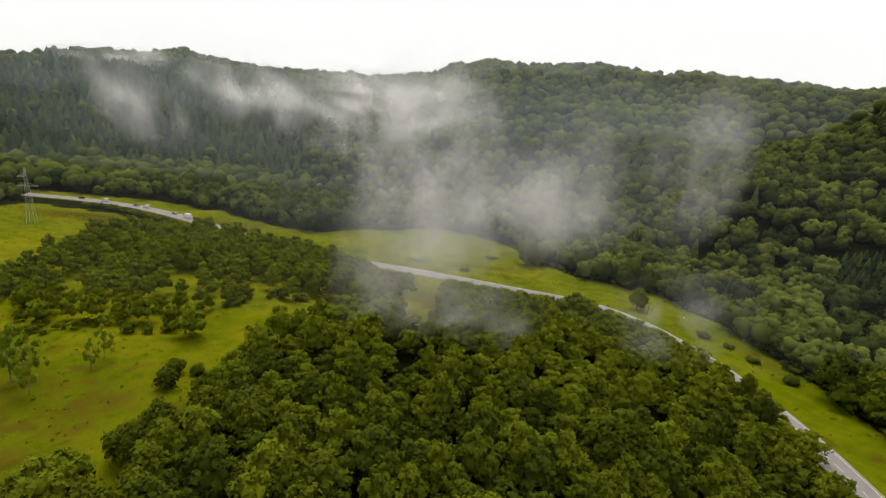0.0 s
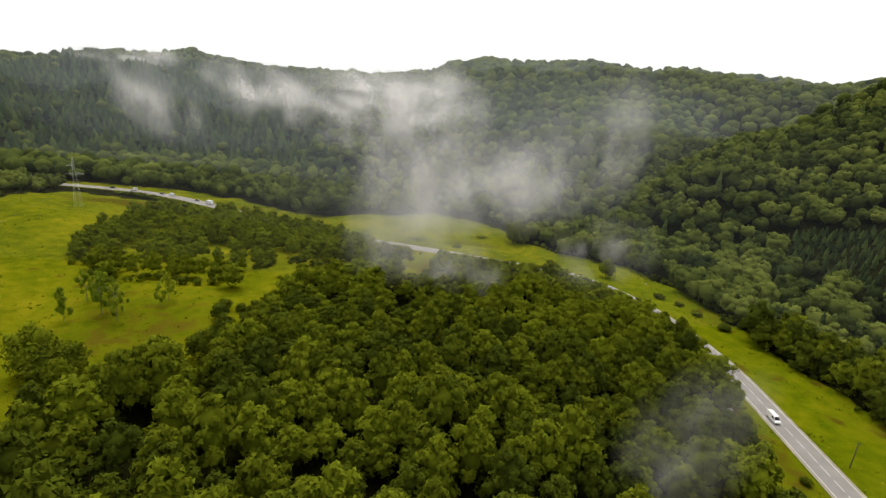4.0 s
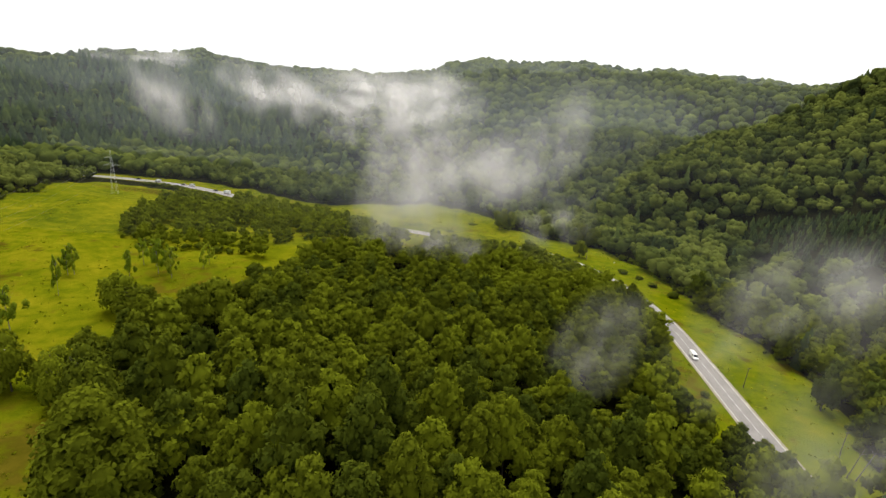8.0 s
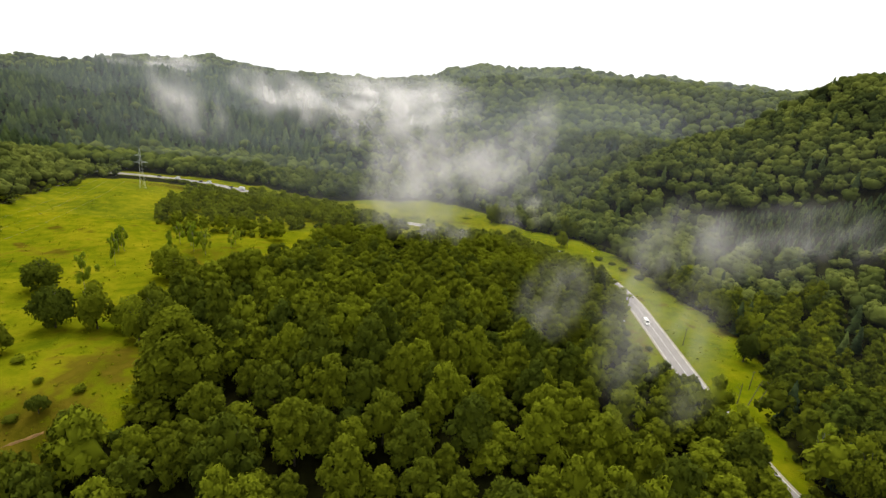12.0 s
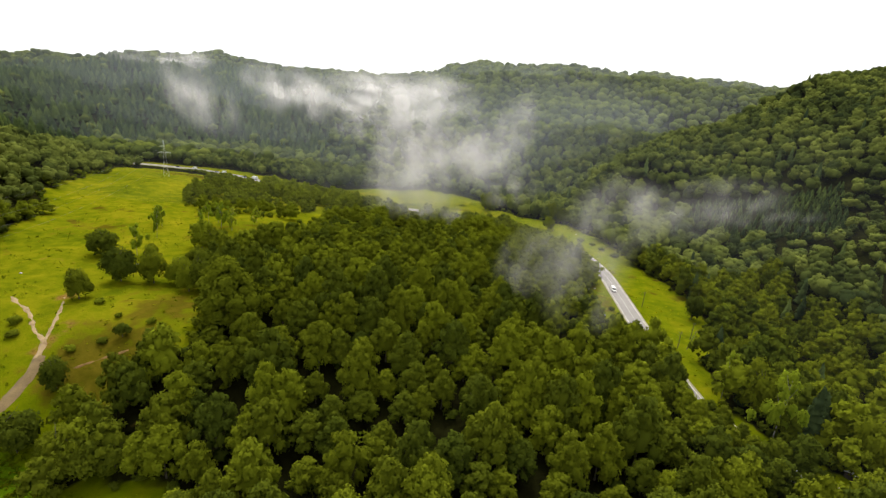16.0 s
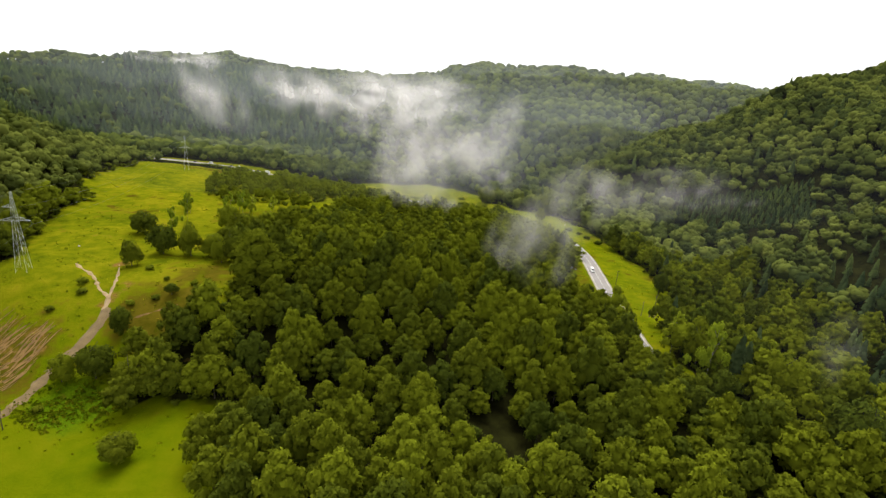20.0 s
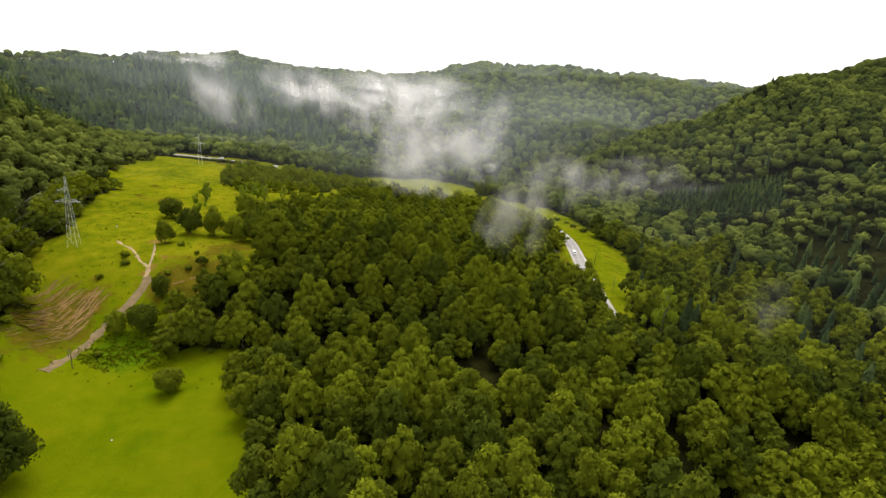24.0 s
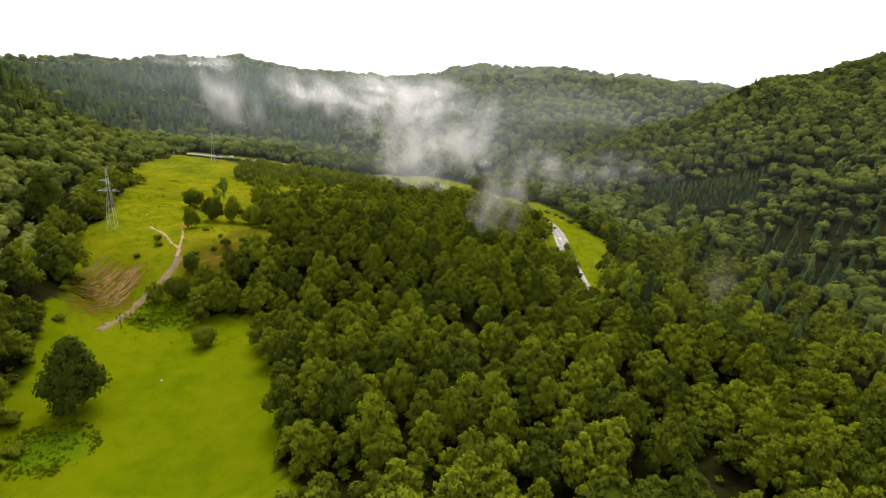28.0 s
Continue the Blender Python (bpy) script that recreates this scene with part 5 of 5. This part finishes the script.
for k, (x, y, s) in enumerate(((110, 104, 1.1), (112, 101, 0.7), (108, 99, 0.6), (104, 66, 0.7), (106, 62, 0.5), (119, 30, 0.9), (122, 24, 0.8), (-90, -147, 0.6), (-66, -112, 0.35),
                               (-152, 22, 0.6), (-118, 45, 0.6), (112, 160, 0.9), (114, 166, 0.8), (-57, 97, 0.9), (-54, 99, 0.6), (136, 240, 0.7))):
    boulder(x, y, s, k)


# ---- guard rail at the bend ----
rail = new("guard_rail")
rail_line = [p for p, q in zip(FINE_ROAD, range(len(FINE_ROAD))) if 150 < p[1] < 222 and p[0] > 100]
rail_pts = []
for i, p in enumerate(rail_line):
    w = np.array(rail_line[min(i + 1, len(rail_line) - 1)]) - np.array(rail_line[max(i - 1, 0)])
    w = w / np.linalg.norm(w)
    x, y = p[0] - w[1] * 4.6, p[1] + w[0] * 4.6
    rail_pts.append((x, y, float(road_height(x, y)) + 0.1))
for a, b in zip(rail_pts, rail_pts[1:]):
    bm = bmesh.new()
    beam(bm, (a[0], a[1], a[2] + 0.62), (b[0], b[1], b[2] + 0.62), 0.06, 0.3)
    part("rail", bm, STEEL, rail)
for p in rail_pts[::2]:
    bm = bmesh.new()
    beam(bm, (p[0], p[1], p[2] - 0.4), (p[0], p[1], p[2] + 0.75), 0.12)
    part("post", bm, STEEL, rail)
tagged(rail, "galvanised steel guard rail along the road bend", "guard rail")


# ---- vehicles ----
def vehicle(name, x, y, turn, paint, label, profile, glass, wide, wheels, radius=0.34):
    """A vehicle from its side profile: bevelled body, windows, lamps and four wheels."""
    top = new(name)
    top.matrix_world = pose(x, y, float(road_height(x, y)) + 0.02, 0, 0, turn)
    bm = bmesh.new()
    rows = []
    for s in (-1, 1):
        rows.append([bm.verts.new((px, s * wide / 2 * (1 - 0.10 * max(0, pz - 0.95)), pz)) for px, pz in profile])
    n = len(profile)
    for i in range(n):
        bm.faces.new((rows[0][i], rows[0][(i + 1) % n], rows[1][(i + 1) % n], rows[1][i]))
    bm.faces.new(rows[0][::-1])
    bm.faces.new(rows[1])
    bmesh.ops.recalc_face_normals(bm, faces=bm.faces)
    bmesh.ops.bevel(bm, geom=list(bm.edges), offset=0.06, segments=2, affect="EDGES")
    part("body", bm, paint, top)
    for pane_name, quad in glass:
        bm = bmesh.new()
        if pane_name == "side_window":
            for s in (-1, 1):
                pts = [bm.verts.new((px, s * (wide / 2 * (1 - 0.10 * max(0, pz - 0.95)) + 0.012), pz)) for px, pz in quad]
                bm.faces.new(pts if s < 0 else pts[::-1])
        else:
            (x0, z0), (x1, z1) = quad
            o = 0.03 if x0 > x1 or pane_name == "windscreen" else -0.03
            pts = [bm.verts.new(p) for p in ((x0 + o, -wide * 0.42, z0 + 0.02), (x0 + o, wide * 0.42, z0 + 0.02), (x1 + o, wide * 0.38, z1 + 0.02), (x1 + o, -wide * 0.38, z1 + 0.02))]
            bm.faces.new(pts)
        part(pane_name, bm, CAR_GLASS, top, "dark glass")
    front, back = max(p[0] for p in profile), min(p[0] for p in profile)
    for s in (-1, 1):
        for lamp, px, mat in (("headlight", front, LAMP_GLASS), ("tail_light", back, RED_LAMP)):
            bm = bmesh.new()
            beam(bm, (px - 0.05, s * wide * 0.36, 0.72), (px + 0.05, s * wide * 0.36, 0.72), 0.34, 0.18)
            part(lamp, bm, mat, top)
        for wx in wheels:
            v, q = tube([(wx, s * (wide / 2 - 0.2), radius), (wx, s * (wide / 2 - 0.19), radius), (wx, s * (wide / 2 + 0.01), radius), (wx, s * (wide / 2 + 0.02), radius)], [radius * 0.6, radius, radius, radius * 0.62], 16)
            tyre = child("wheel", mesh_of("wheel", v, quads=q, mats=[TYRE], smooth=False), top)
            v, q = tube([(wx, s * (wide / 2 - 0.1), radius), (wx, s * (wide / 2 + 0.015), radius), (wx, s * (wide / 2 + 0.022), radius)], [radius * 0.62, radius * 0.6, 0.02], 12)
            child("rim", mesh_of("rim", v, quads=q, mats=[RIM], smooth=False), tyre)
    return tagged(top, label, "vehicle", "vehicles on the road")


VAN = [(-2.7, 0.35), (2.55, 0.35), (2.75, 0.6), (2.7, 1.05), (2.0, 1.25), (1.25, 2.25), (0.9, 2.45), (-2.65, 2.5), (-2.75, 2.2)]
VAN_GLASS = [("windscreen", ((1.98, 1.3), (1.3, 2.18))), ("side_window", [(0.3, 1.4), (1.65, 1.4), (1.15, 2.1), (0.3, 2.1)]), ("rear_window", ((-2.74, 1.5), (-2.74, 2.1)))]
CAR = [(-2.15, 0.3), (2.1, 0.3), (2.2, 0.55), (2.1, 0.8), (1.1, 0.95), (0.35, 1.42), (-1.1, 1.46), (-1.9, 1.0), (-2.2, 0.95)]
CAR_GLASS_AT = [("windscreen", ((1.08, 0.98), (0.4, 1.4))), ("side_window", [(-1.5, 0.98), (0.85, 0.98), (0.3, 1.36), (-1.0, 1.38)]), ("rear_window", ((-1.86, 1.04), (-1.14, 1.42)))]
LORRY = [(-3.9, 0.5), (3.3, 0.5), (3.45, 0.8), (3.4, 1.6), (3.1, 2.55), (1.55, 2.6), (1.5, 3.1), (-3.95, 3.1)]
LORRY_GLASS = [("windscreen", ((3.42, 1.62), (3.14, 2.45))), ("side_window", [(2.1, 1.6), (3.2, 1.6), (3.0, 2.35), (2.1, 2.35)])]


def on_road(x):
    """Height north and heading of the western road at x."""
    k = int(np.argmin(np.abs(FINE_ROAD[:, 0] - x) + np.where(FINE_ROAD[:, 1] < 240, 999, 0)))
    a, b = FINE_ROAD[max(k - 1, 0)], FINE_ROAD[min(k + 1, len(FINE_ROAD) - 1)]
    return FINE_ROAD[k], math.degrees(math.atan2(b[1] - a[1], b[0] - a[0]))


for x, lane, kind in ((-186, 1.8, "lorry"), (-199, 1.8, "dark"), (-226, 1.8, "van"), (-236, 1.8, "silver"), (-262, 1.8, "van"), (-282, 1.8, "dark")):
    (rx, ry), heading = on_road(x)
    sx, sy = -math.sin(radians(heading)) * -lane, math.cos(radians(heading)) * -lane
    if kind == "van":
        vehicle("van", rx + sx, ry + sy, heading, WHITE_CAR, "white delivery van on the country road", VAN, VAN_GLASS, 2.0, (1.75, -1.75))
    elif kind == "lorry":
        vehicle("lorry", rx + sx, ry + sy, heading, WHITE_CAR, "small white box lorry on the country road", LORRY, LORRY_GLASS, 2.4, (2.4, -2.4), 0.45)
    else:
        vehicle("car", rx + sx, ry + sy, heading, DARK_CAR if kind == "dark" else GREY_CAR, "dark car on the country road" if kind == "dark" else "silver car on the country road", CAR, CAR_GLASS_AT, 1.75, (1.35, -1.3))
vehicle("van", 122.6, 100, -94, WHITE_CAR, "white delivery van on the road beside the grass strip", VAN, VAN_GLASS, 2.0, (1.75, -1.75))


# ---- a shed by the road ----
def shed(x, y, turn):
    top = new("shed")
    top.matrix_world = pose(x, y, float(height(x, y)), 0, 0, turn)
    for nm, a, b in (("wall", (-2, -1.5), (2, -1.5)), ("wall", (-2, 1.5), (2, 1.5)), ("wall", (-2, -1.5), (-2, 1.5)), ("wall", (2, -1.5), (2, 1.5))):
        bm = bmesh.new()
        beam(bm, (a[0], a[1], 1.0), (b[0], b[1], 1.0), 0.12, 2.4)
        part(nm, bm, POLE_WOOD, top)
    for s in (-1, 1):
        bm = bmesh.new()
        beam(bm, (-2.4, s * 0.95, 2.55), (2.4, s * 0.95, 2.55), 2.0, 0.08)
        bmesh.ops.rotate(bm, cent=(0, 0, 2.75), matrix=Matrix.Rotation(-s * 0.35, 3, "X"), verts=bm.verts)
        part("roof_sheet", bm, ROOF_SHEET, top, "pale metal roof sheet")
    return tagged(top, "small dark shed with a pale metal roof among the trees", "shed")


shed(146, -46, 25)
